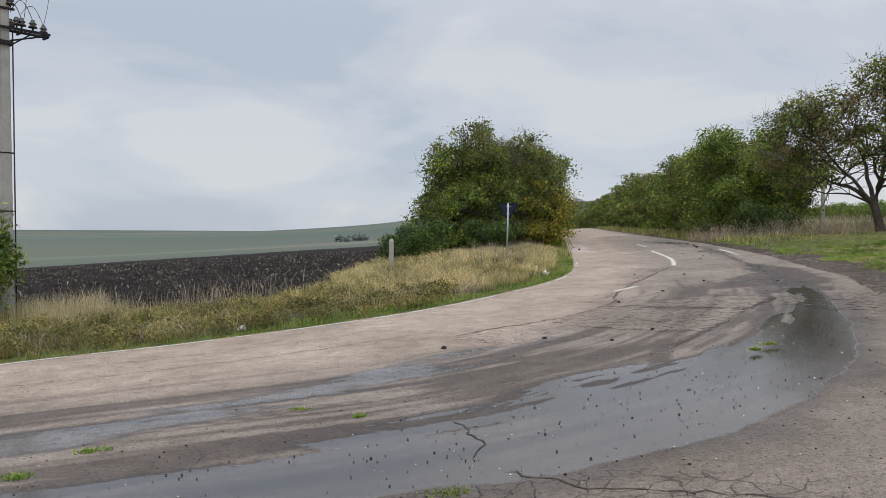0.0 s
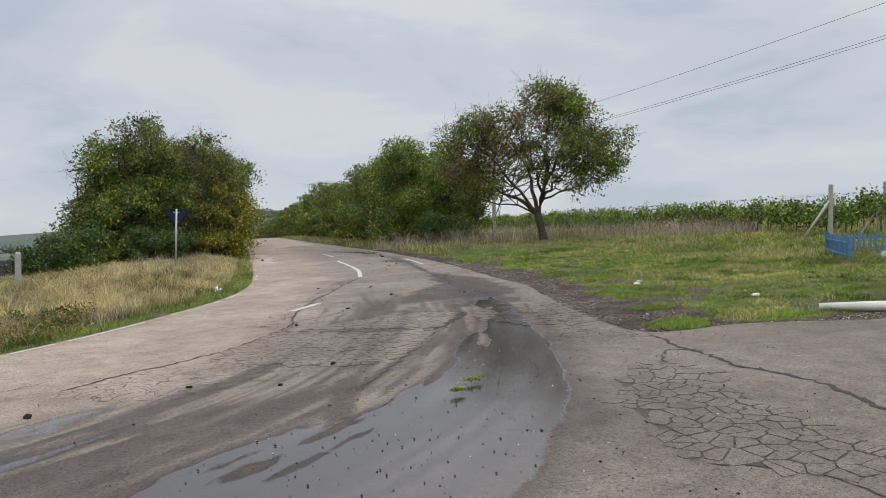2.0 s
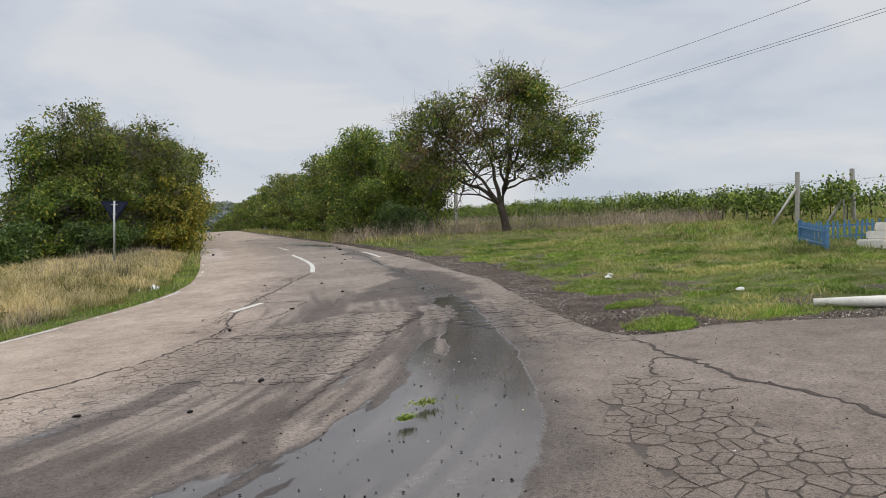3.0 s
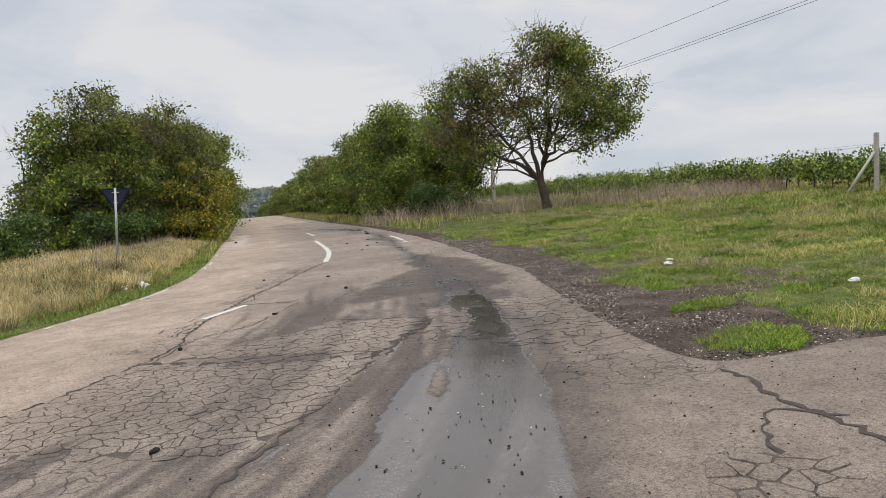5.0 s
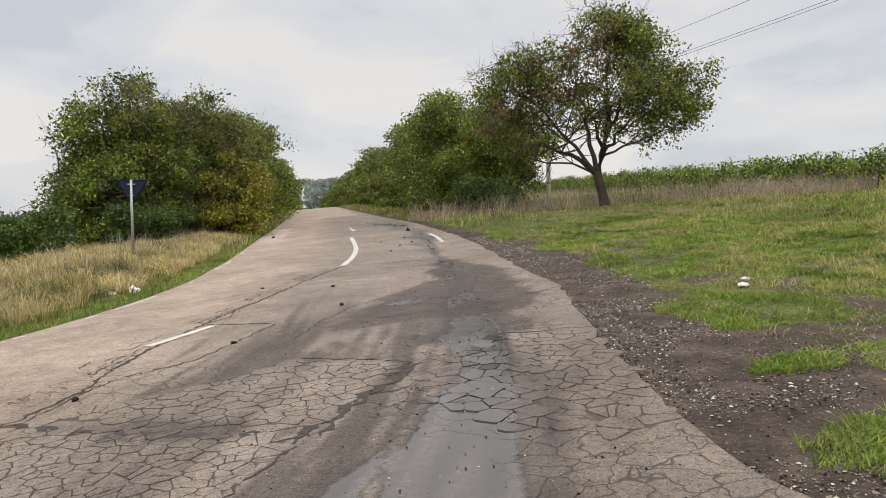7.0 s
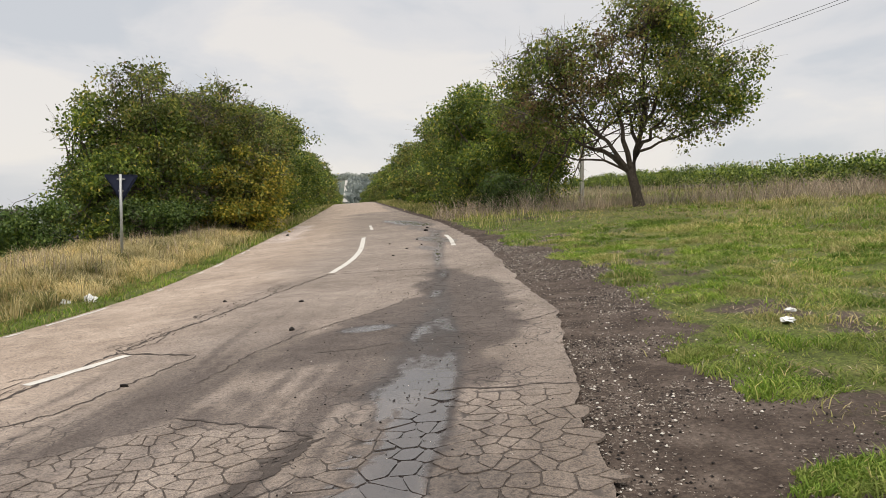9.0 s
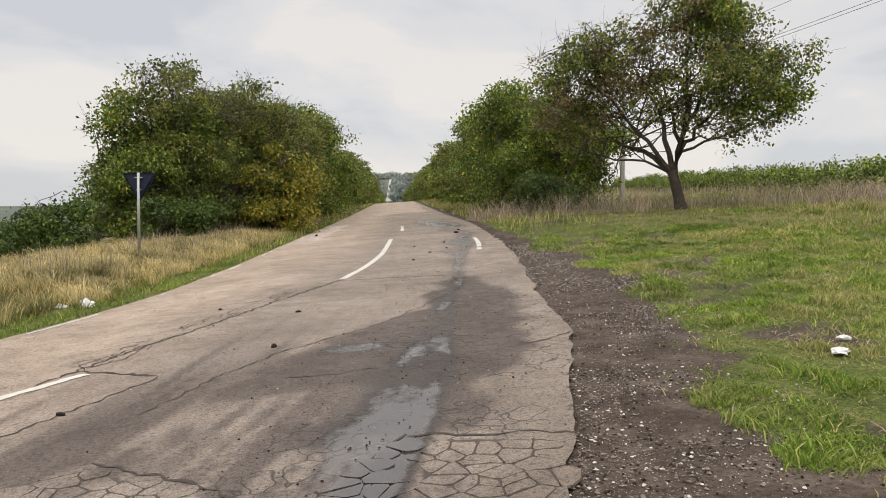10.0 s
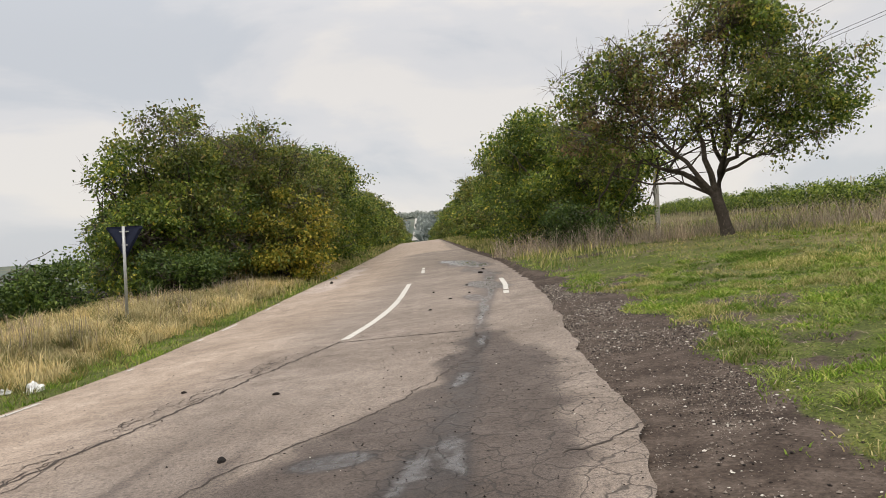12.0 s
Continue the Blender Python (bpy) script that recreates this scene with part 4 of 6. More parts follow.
ROW_KINDS = [row_tree(11, 6.3, 3.5, LEAF_GREEN, "dense green roadside tree in a hedge-like row"), row_tree(12, 6.9, 3.7, LEAF_GREEN, "dense green roadside tree in a hedge-like row"),
             row_tree(13, 6.5, 3.5, LEAF_MIXED, "roadside tree with green and browning leaves", 40),
             row_tree(14, 6.4, 3.5, LEAF_GREEN, "dense green roadside tree in a hedge-like row", 6, 10500, 0.25), row_tree(15, 6.8, 3.6, LEAF_MIXED, "roadside tree with green and browning leaves", 10, 10500, 0.25)]
# right-hand row
rng = np.random.default_rng(3)
right_row = [(17.6, 43.5), (19.6, 49.5), (20.2, 56), (21.4, 63), (22.4, 70), (23.6, 78), (24.8, 86), (26.0, 94), (27.2, 102.5), (28.6, 112), (30.2, 123), (32, 136), (34.2, 152), (36.5, 170), (39, 190), (42, 212), (45.2, 236), (48.8, 262), (53, 292), (58, 328)]
left_row = [(5.2, 51), (6.2, 58), (7.4, 66), (8.6, 74), (9.9, 82.5), (11.2, 91.5), (12.6, 101), (14, 111), (15.6, 122), (17.4, 135), (19.6, 151), (22, 170), (24.8, 190), (27.8, 212), (31, 236), (34.6, 262), (38.8, 292), (43.8, 328)]
first = dict()
for rows, name in ((right_row, "row of trees right of the road"), (left_row, "row of trees left of the road")):
    for k, (x, y) in enumerate(rows):
        kind = (k + (0 if rows is right_row else 2)) % 3 if k < 4 else 3 + k % 2
        src = ROW_KINDS[kind]
        m = pose(x, y, foot(x, y) - 0.05, 0, 0, rng.uniform(0, 360))
        scale = rng.uniform(0.92, 1.10) * (1.0 if rows is right_row else 1.04)
        if kind not in first:
            first[kind] = src
            src.matrix_basis = m @ Matrix.Scale(scale, 4)
            ob = src
        else:
            ob = copy_thing(src, m)
            ob.scale = (scale, scale, scale)
        ob["group"] = name

# the thick group at the head of the left-hand row
group = [(2.0, 40.5, 6.8, 2.5, LEAF_MIXED, 21, 40), (3.2, 41.9, 6.6, 2.4, LEAF_MIXED, 28, 40), (4.3, 43.6, 6.6, 2.5, LEAF_MIXED, 22, 40), (0.1, 40.2, 5.9, 1.9, LEAF_GREEN, 29, 24), (0.9, 38.4, 3.6, 1.7, LEAF_GREEN, 23, 10), (5.0, 47, 6.6, 2.6, LEAF_MIXED, 24, 36), (2.6, 39.8, 5.0, 1.8, LEAF_GREEN, 26, 12), (5.2, 42.6, 4.4, 1.6, LEAF_MIXED, 27, 12)]
for x, y, tall, wide, mat, seed, bare in group:
    t_ = row_tree(seed, tall, wide, mat, "tangled roadside tree with browning leaves and bare twigs", bare * 4, 26000 if wide > 2.2 else 15000, 0.14)
    t_["group"] = "thicket behind the road sign"
    stand(t_, x, y, seed * 40)
yellow = row_tree(25, 3.6, 2.0, LEAF_YELLOW, "low yellowing tree at the edge of the thicket", 8, 11000, 0.14)
stand(yellow, 5.6, 42.0, 20)


def bush(seed, wide, tall, mat, label, leaves=11000, size=0.12):
    lob = [(0, 0, tall * 0.45, wide, wide, tall * 0.5)]
    rng = np.random.default_rng(seed)
    for k in range(6):
        w = k * 1.05 + rng.random()
        lob.append((wide * 0.6 * math.cos(w), wide * 0.6 * math.sin(w), tall * rng.uniform(0.25, 0.75), wide * 0.5, wide * 0.5, tall * 0.33))
    limbs = [(1, (wide * 0.5 * math.cos(w), wide * 0.5 * math.sin(w), tall * 0.7), 0.03) for w in (0.2, 1.5, 2.8, 4.1, 5.3)]
    return tree("bush", seed, [(0, 0, -0.1, 0.06), (0, 0, 0.12, 0.05), (0, 0, tall * 0.4, 0.03)], limbs, lob, leaves, size, mat, label, 4, 60, 7, "bush", 0.16)


stand(bush(31, 1.7, 1.9, LEAF_DARK, "low dark green bush beside the ploughed field"), -1.3, 34.0)
stand(bush(32, 1.25, 1.8, LEAF_DARK, "dark green bush at the foot of the roadside trees", 10000), 16.6, 38.2)
hedge_end = row_tree(16, 5.3, 2.4, LEAF_GREEN, "dense roadside tree at the end of the row", 50, 22000, 0.14)
hedge_end["group"] = "row of trees right of the road"
stand(hedge_end, 18.4, 40.3)
stand(bush(33, 1.0, 3.3, LEAF_GREEN, "leafy young tree behind the power pole"), -10.75, 16.5)
stand(bush(34, 1.5, 1.6, LEAF_DARK, "dark undergrowth beneath the roadside trees"), 2.2, 37.4)


# dead boughs that hang from the walnut's lower limbs
dead_rng = np.random.default_rng(71)
for a, b_ in (((-2.2, 0.1, 2.55), (-3.0, -0.2, 0.7)), ((-2.9, 0.0, 2.4), (-3.9, 0.1, 0.9)), ((-1.7, 0.1, 2.6), (-2.1, -0.3, 1.1))):
    hang = Pile()
    q = wander(dead_rng, a, b_, 7, 0.11)
    hang.add(*tube_arrays(q, list(np.linspace(0.04, 0.012, 7)), 5))
    for j in range(7):
        k = dead_rng.integers(2, 7)
        e_ = q[k] + dead_rng.normal(0, 0.36, 3) + np.array([0, 0, -0.1])
        hang.add(*tube_arrays(wander(dead_rng, q[k], e_, 4, 0.04), [0.014, 0.011, 0.008, 0.004], 4))
    put_part("dead_bough", hang.mesh("dead_bough", BARK), walnut, "bare dark dead bough")


# ---------------------------------------------------------------- road sign, posts, pole, wires
def tube_bm(points, radii, sides=10, cap=True):
    bm = bmesh.new()
    v, f = tube_arrays(points, radii, sides)
    vs = [bm.verts.new(q) for q in v]
    for q in f:
        bm.faces.new([vs[k] for k in q])
    if cap:
        bm.faces.new(vs[:sides][::-1])
        bm.faces.new(vs[-sides:])
    for q in bm.faces:
        q.smooth = len(q.verts) == 4
    return bm


def give_way_sign():
    root = tagged(new("road_sign"), "triangular give-way sign seen from its dark back on a grey post", "road sign")
    h = 2.378 - foot(2.575, 28.92)
    part("post", tube_bm([(0, 0, -0.2), (0, 0, h * 0.5), (0, 0, h)], [0.036, 0.035, 0.034], 12), STEEL, root, "galvanised grey steel post")
    bm = bmesh.new()
    a, t = 0.80, 0.012
    ring = []
    for cx, cz in ((-a / 2, 0), (a / 2, 0), (0, -a * 0.866)):
        base = math.atan2(-a * 0.289 - cz, -cx)
        for k in range(5):
            w = base + math.pi + radians(-50 + 25 * k)
            ring.append((cx * 0.9 + 0.045 * math.cos(w), (cz + a * 0.289) * 0.9 - a * 0.289 + 0.045 * math.sin(w)))
    f1 = [bm.verts.new((x, 0.06, h + z - 0.02)) for x, z in ring]
    f2 = [bm.verts.new((x, 0.06 + t, h + z - 0.02)) for x, z in ring]
    bm.faces.new(f1)
    bm.faces.new(f2[::-1])
    for k in range(len(ring)):
        bm.faces.new((f1[k - 1], f1[k], f2[k], f2[k - 1]))
    plate = part("sign_plate", bm, SIGN_BACK, root, "dark blue-grey back of the triangular plate")
    for z in (-0.12, -0.42):
        bm = box(bmesh.new(), (0.13 if z < -0.3 else 0.2, 0.05, 0.03), (0, 0.035, h + z), None, 0.006)
        part("clamp", bm, STEEL, plate, "grey steel clamp")
    root.matrix_basis = pose(2.575, 28.92, foot(2.575, 28.92), 0, 1.0, -8)
    return root


give_way_sign()


def marker_post():
    root = tagged(new("marker_post"), "short whitewashed concrete roadside post in tall grass", "post")
    h = 0.98 - foot(-1.74, 25.38)
    part("shaft", box(bmesh.new(), (0.15, 0.15, h + 0.2), (0, 0, (h - 0.2) / 2 - 0.03), None, 0.02), CONCRETE, root)
    bm = bmesh.new()
    bmesh.ops.create_cone(bm, cap_ends=True, segments=4, radius1=0.100, radius2=0.055, depth=0.06, matrix=pose(0, 0, h - 0.02, 0, 0, 45))
    part("cap", bm, CONCRETE, root)
    root.matrix_basis = pose(-1.74, 25.38, foot(-1.74, 25.38), 0, 0, 12)


marker_post()


def insulator(parent, x, y, z):
    v, f = tube_arrays([(x, y, z + q) for q in (0, 0.05, 0.06, 0.10, 0.115, 0.16, 0.175, 0.22, 0.25)], [0.022, 0.022, 0.105, 0.09, 0.05, 0.092, 0.075, 0.05, 0.04], 12)
    me_ = mesh_arrays("insulator", np.array([tuple(q) for q in v]), np.array(f), PORCELAIN, True)
    return put_part("insulator", me_, parent, "dark brown ribbed insulator")


def wire_run(name, pts, radius, parent=None, label="", sides=4):
    v, f = tube_arrays(pts, [radius] * len(pts), sides)
    ob = new(name, mesh_arrays(name, np.array([tuple(q) for q in v]), np.array(f), WIRE))
    ob.parent = parent
    if label:
        tagged(ob, label, "" if parent else "power line")
    return ob


def power_pole(x, y, tall, turn, arm_z):
    root = tagged(new("power_pole"), "concrete power pole with a dark iron crossarm and insulators", "utility pole")
    bm = bmesh.new()
    bmesh.ops.create_cube(bm, size=1.0)
    for v in bm.verts:
        s_ = 0.30 if v.co.z < 0 else 0.19
        v.co = Vector((v.co.x * s_, v.co.y * s_, -0.3 if v.co.z < 0 else tall))
    bmesh.ops.bevel(bm, geom=bm.edges[:], offset=0.02, segments=2, affect="EDGES")
    part("shaft", bm, CONCRETE, root)
    arms = {}
    for yy in (-0.15, 0.15):
        arms[yy] = part("crossarm", box(bmesh.new(), (2.0, 0.05, 0.06), (0, yy, arm_z), None, 0.005), IRON, root, "dark iron crossarm")
    for xx in (-0.95, -0.35, 0.35, 0.95):
        part("cross_tie", box(bmesh.new(), (0.05, 0.34, 0.05), (xx, 0, arm_z - 0.058), None, 0.005), IRON, root)
        yy = 0.15 if abs(xx) > 0.5 else -0.15
        insulator(arms[yy], xx, yy, arm_z + 0.035)
    for sx in (-1, 1):
        part("brace", tube_bm([(0.10 * sx, 0.13, arm_z - 0.42), (0.62 * sx, 0.15, arm_z - 0.03)], [0.02, 0.02], 6), IRON, root)
    insulator(root, 0.12, -0.10, arm_z + 0.5)
    for xx, yy in ((0.60, -0.15), (0.20, 0.15), (0.24, -0.15)):
        insulator(arms[yy], xx, yy, arm_z + 0.035)
    for sx in (-1, 1):
        part("strut", tube_bm([(0.10 * sx, -0.13, arm_z - 0.30), (0.95 * sx, -0.15, arm_z - 0.03)], [0.022, 0.022], 6), IRON, root)
    part("collar", box(bmesh.new(), (0.34, 0.34, 0.10), (0, 0, arm_z - 0.36), None, 0.01), IRON, root)
    part("bracket", box(bmesh.new(), (0.34, 0.06, 0.05), (0.04, -0.10, arm_z + 0.46), None, 0.005), IRON, root)
    insulator(root, 0.0, 0.0, tall - 0.01)
    for xa, ya, xb, yb, up in ((0.95, 0.15, 0.35, -0.15, 0.32), (0.60, -0.15, 0.12, -0.10, 0.38), (0.35, -0.15, 0.0, 0.0, 0.3)):
        z = arm_z + 0.27
        arc = [(xa + (xb - xa) * t, ya + (yb - ya) * t, z + up * math.sin(math.pi * t) + 0.12 * t) for t in np.linspace(0, 1, 9)]
        wire_run("jumper", arc, 0.009, root, "thin looped connecting wire")
    for xa, ya, dx in ((0.95, 0.15, 0.16), (0.45, 0.0, 0.1)):
        wire_run("jumper", [(xa + dx * math.sin(2.4 * t), ya + 0.1 * t, arm_z + 0.28 + 1.5 * t) for t in np.linspace(0, 1, 8)], 0.008, root)
    part("cable", tube_bm([(0.19, -0.12, -0.1), (0.18, -0.12, 2.5), (0.16, -0.12, arm_z - 0.1)], [0.016] * 3, 6), IRON, root, "black cable down the pole")
    for z in (1.2, 2.6, 4.0):
        part("cable_strap", box(bmesh.new(), (0.40 - 0.02 * z, 0.34 - 0.02 * z, 0.03), (0.02, 0, z), None, 0.004), IRON, root)
    root.matrix_basis = pose(x, y, foot(x, y), 0, 0, turn)
    return root


power_pole(-10.52, 17.7, 8.2, 48, 6.98)

# pole behind the walnut, and the lines that leave it over the meadow
far_pole = tagged(new("power_pole"), "plain concrete power pole half hidden behind the walnut", "utility pole")
bm = bmesh.new()
bmesh.ops.create_cube(bm, size=1.0)
for v in bm.verts:
    s_ = 0.20 if v.co.z < 0 else 0.14
    v.co = Vector((v.co.x * s_, v.co.y * s_, -0.3 if v.co.z < 0 else 6.2))
bmesh.ops.bevel(bm, geom=bm.edges[:], offset=0.015, segments=1, affect="EDGES")
part("shaft", bm, CONCRETE, far_pole)
part("crossarm", box(bmesh.new(), (1.8, 0.08, 0.08), (0, 0, 5.75), None, 0.01), IRON, far_pole)
for xx in (-0.8, 0.0, 0.8):
    insulator(far_pole, xx, 0, 5.79 if xx else 6.2)
far_pole.matrix_basis = pose(21.7, 41.8, foot(21.7, 41.8), 0, 0, -8)
for a, b_ in (((21.7, 41.8, 7.75), (27.0, -8, 12.2)), ((22.2, 41.8, 7.05), (27.2, -8, 10.9)), ((22.5, 41.8, 7.05), (27.6, -8, 10.9))):
    pts = [tuple(np.array(a) * (1 - t) + np.array(b_) * t - np.array([0, 0, 1.1 * 4 * t * (1 - t) * 0.5])) for t in np.linspace(0, 1, 24)]
    wire_run("power_line", pts, 0.008, None, "thin grey overhead power line above the meadow")


# ---------------------------------------------------------------- vineyard on the slope
def vine_row(seed, a, b_, leaves, posts, size):
    rng = np.random.default_rng(seed)
    a, b_ = np.array(a, float), np.array(b_, float)
    ln = np.linalg.norm(b_ - a)
    d = (b_ - a) / ln
    nrm = np.array([d[1], -d[0]])
    root = tagged(new("vine_row"), "leafy green row of grapevines on posts and wires", "vineyard row", "vineyard rows on the slope")
    n = leaves // 6
    t = rng.random(n) * ln
    top = 0.55 + 1.55 * fbm(t, t * 0 + seed, 1.0, 5)
    h = 0.55 + (top - 0.55) * rng.random(n) ** 0.75
    off = rng.normal(0, 0.28, n)
    base = a + d * t[:, None] + nrm * off[:, None]
    lob = [(*p, zz, 0.2, 0.2, 0.2, 1.0) for p, zz in zip(base, verge(base[:, 0], base[:, 1]) + h)]
    lob = np.array(lob)
    c = np.repeat(lob[:, :3], 6, 0) + rng.normal(0, 0.15, (n * 6, 3))
    m = len(c)
    out = rng.normal(size=(m, 3)) + np.array([0, 0, -0.3])
    out /= np.linalg.norm(out, axis=1)[:, None]
    sd = np.cross(out, rng.normal(size=(m, 3)))
    sd /= np.linalg.norm(sd, axis=1)[:, None] + 1e-9
    lw = size * rng.uniform(0.6, 1.3, m)[:, None]
    v = np.stack([c - out * lw * 0.5, c + sd * lw * 0.48, c + out * lw * 0.5, c - sd * lw * 0.48], 1).reshape(-1, 3)
    k = np.arange(m)[:, None] * 4
    put_part("foliage", mesh_arrays("foliage", v, np.concatenate([k + np.array([[0, 1, 2]]), k + np.array([[0, 2, 3]])]), VINE_LEAF), root)
    for s_ in np.arange(0.4, ln, posts):
        p = a + d * s_
        z = foot(*p)
        lean = rng.normal(0, 0.05, 2)
        part("post", tube_bm([(p[0], p[1], z - 0.2), (p[0] + lean[0], p[1] + lean[1], z + 1.85)], [0.05, 0.045], 6), CONCRETE, root, "weathered concrete post")
    p2 = [tuple(a + d * s_) for s_ in np.linspace(0, ln, 14)]
    for zz in (1.2, 1.75):
        wire_run("trellis_wire", [(q[0], q[1], foot(*q) + zz) for q in p2], 0.003, root)
    stems = Pile()
    for s_ in np.arange(0.2, ln, 1.1):
        p = a + d * (s_ + rng.normal(0, 0.1))
        z = foot(*p)
        stems.add(*tube_arrays(wander(rng, (p[0], p[1], z - 0.05), (p[0] + rng.normal(0, 0.1), p[1], z + 1.0), 4, 0.04), [0.03, 0.025, 0.02, 0.015], 4))
    tagged(put_part("stems", stems.mesh("stems", BARK), root, "twisted dark vine stems"), kind="stuff")
    return root


ROWS_V = [((28.3, 21.5), (54.0, 112.0)), ((30.9, 20.6), (56.6, 111.0)), ((33.5, 19.7), (59.2, 110.0)), ((29.6, 18.5), (38, 14.0))]
for k, (a, b_) in enumerate(ROWS_V):
    vine_row(60 + k, a, b_, (42000, 20000, 9000, 7000)[k], 6.5, 0.125)


def end_post(x, y, lean):
    root = tagged(new("vineyard_end_post"), "pale concrete end post of the vineyard with a slanting brace", "post", "vineyard end posts")
    z = foot(x, y)
    part("post", box(bmesh.new(), (0.14, 0.14, 2.3), (0, 0, 0.98), pose(0, 0, 0, 0, lean, 0), 0.015), CONCRETE, root)
    part("brace", tube_bm([(-0.95, 0.45, -0.05), (-0.06, 0.03, 1.45)], [0.055, 0.05], 6), CONCRETE, root)
    root.matrix_basis = pose(x, y, z, 0, 0, 0)
    return root


end_post(28.4 - 0.8, 24.0 - 0.6, 0)
end_post(28.9, 21.9, -4)


# ---------------------------------------------------------------- small fence, steps and fallen post on the meadow
def picket_panel(a, b_, gap, tall):
    root = tagged(new("picket_fence"), "low blue picket fence with flaking paint on the meadow", "fence", "blue fence round the meadow plot")
    a, b_ = np.array(a, float), np.array(b_, float)
    ln = np.linalg.norm(b_ - a)
    ang = math.degrees(math.atan2(b_[1] - a[1], b_[0] - a[0]))
    rng = np.random.default_rng(int(ln * 10))
    za, zb = foot(*a), foot(*b_)
    slope = -math.degrees(math.atan2(zb - za, ln))
    src = bpy.data.meshes.new("picket")
    bm = box(bmesh.new(), (0.055, 0.018, tall), (0, 0, tall / 2), None, 0.003)
    for v in bm.verts:
        if v.co.z > tall * 0.6:
            v.co.z -= 0.9 * abs(v.co.x)
    bm.to_mesh(src)
    bm.free()
    src.materials.append(BLUE_PAINT)
    for s_ in np.arange(0.08, ln - 0.05, gap):
        if rng.random() < 0.05:
            continue
        ob = new("picket", src)
        ob.parent = root
        ob.matrix_basis = pose(s_ + rng.normal(0, 0.008), -0.035, (zb - za) * s_ / ln + 0.03, 0, rng.normal(0, 2.2), 0)
    for z in (0.16, tall * 0.78):
        part("rail", box(bmesh.new(), (ln, 0.035, 0.045), (ln / 2, 0, (zb - za) / 2 + z), pose(0, 0, 0, 0, slope, 0), 0.004), BLUE_PAINT, root)
    for s_ in (0.0, ln):
        part("post", box(bmesh.new(), (0.08, 0.08, tall + 0.2), (s_, 0, (zb - za) * s_ / ln + tall / 2 - 0.04), None, 0.006), BLUE_PAINT, root)
    root.matrix_basis = pose(a[0], a[1], za, 0, 0, ang)
    return root


picket_panel((16.45, 14.1), (18.7, 16.5), 0.125, 0.58)
picket_panel((18.75, 16.5), (25.4, 11.6), 0.14, 0.56)


def stacked_stones():
    root = tagged(new("stone_steps"), "whitewashed stone steps stacked on the grass plot", "steps")
    for k, (w, dd, h, z) in enumerate(((1.5, 1.2, 0.22, 0.05), (1.1, 0.9, 0.2, 0.26), (0.75, 0.6, 0.2, 0.46))):
        for j in range(3):
            part("stone_block", box(bmesh.new(), (w / 3 - 0.012, dd, h), ((j - 1) * w / 3, 0.1 * k, z), pose(0, 0, 0, 0.6 * j, 0, 1.5 * (j - 1)), 0.03), WHITE_STONE, root)
    root.matrix_basis = pose(18.6, 13.75, foot(18.6, 13.75), 0, 0, -30)


stacked_stones()
log = tagged(new("fallen_post"), "pale concrete post lying on the grass edge", "post")
pts = [(9.66, 9.42), (10.05, 8.85), (10.6, 8.05), (11.3, 7.1), (11.9, 6.3)]
part("shaft", tube_bm([(x, y, foot(x, y) + 0.05) for x, y in pts], [0.050, 0.072, 0.075, 0.070, 0.066], 9), WHITE_STONE, log)


# ---------------------------------------------------------------- loose things on the road and the verges
def blob_mesh(name, seed, size, mat, flat=0.6, rough=0.3, sub=2):
    bm = bmesh.new()
    bmesh.ops.create_icosphere(bm, subdivisions=sub, radius=1.0)
    for v in bm.verts:
        k = 1 + rough * (noise.noise(v.co * 1.6 + Vector((seed, 0, 0))) + 0.5 * noise.noise(v.co * 4 + Vector((0, seed, 0))))
        v.co = Vector((v.co.x * k * size[0], v.co.y * k * size[1], v.co.z * k * size[2]))
    me_ = bpy.data.meshes.new(name)
    bm.to_mesh(me_)
    bm.free()
    me_.materials.append(mat)
    return me_


def litter(x, y, seed, size, label, zoff=0.05):
    """A crumpled plastic bag."""
    me_ = blob_mesh("plastic_bag", seed * 3, size, PLASTIC_WHITE, 0.6, 0.75, 3)
    ob = tagged(new("plastic_bag", me_), label, "litter")
    ob.matrix_basis = pose(x, y, foot(x, y) + zoff, 0, 0, seed * 57)
    return ob


litter(3.12, 21.86, 1.3, (0.128, 0.090, 0.088), "crumpled white plastic bag in the verge grass", 0.02)
litter(2.72, 21.9, 4.1, (0.098, 0.038, 0.039), "scrap of white plastic in the verge grass", 0.035)
litter(-3.5, 12.75, 2.2, (0.120, 0.075, 0.055), "white plastic bag lying at the grass edge", 0.02)
litter(10.5, 14.38, 3.7, (0.095, 0.051, 0.024), "white plastic bag on the meadow grass", 0.035)
litter(10.85, 14.75, 5.2, (0.056, 0.028, 0.020), "scrap of white plastic on the meadow grass", 0.035)
litter(9.95, 10.8, 6.1, (0.068, 0.028, 0.020), "scrap of white plastic on the meadow grass", 0.08)


def road_z(x, y):
    x, y = np.array([float(x)]), np.array([float(y)])
    return float(height(x, y)[0] + 0.012 * (fbm(x, y, 1.4, 91)[0] - 0.5))


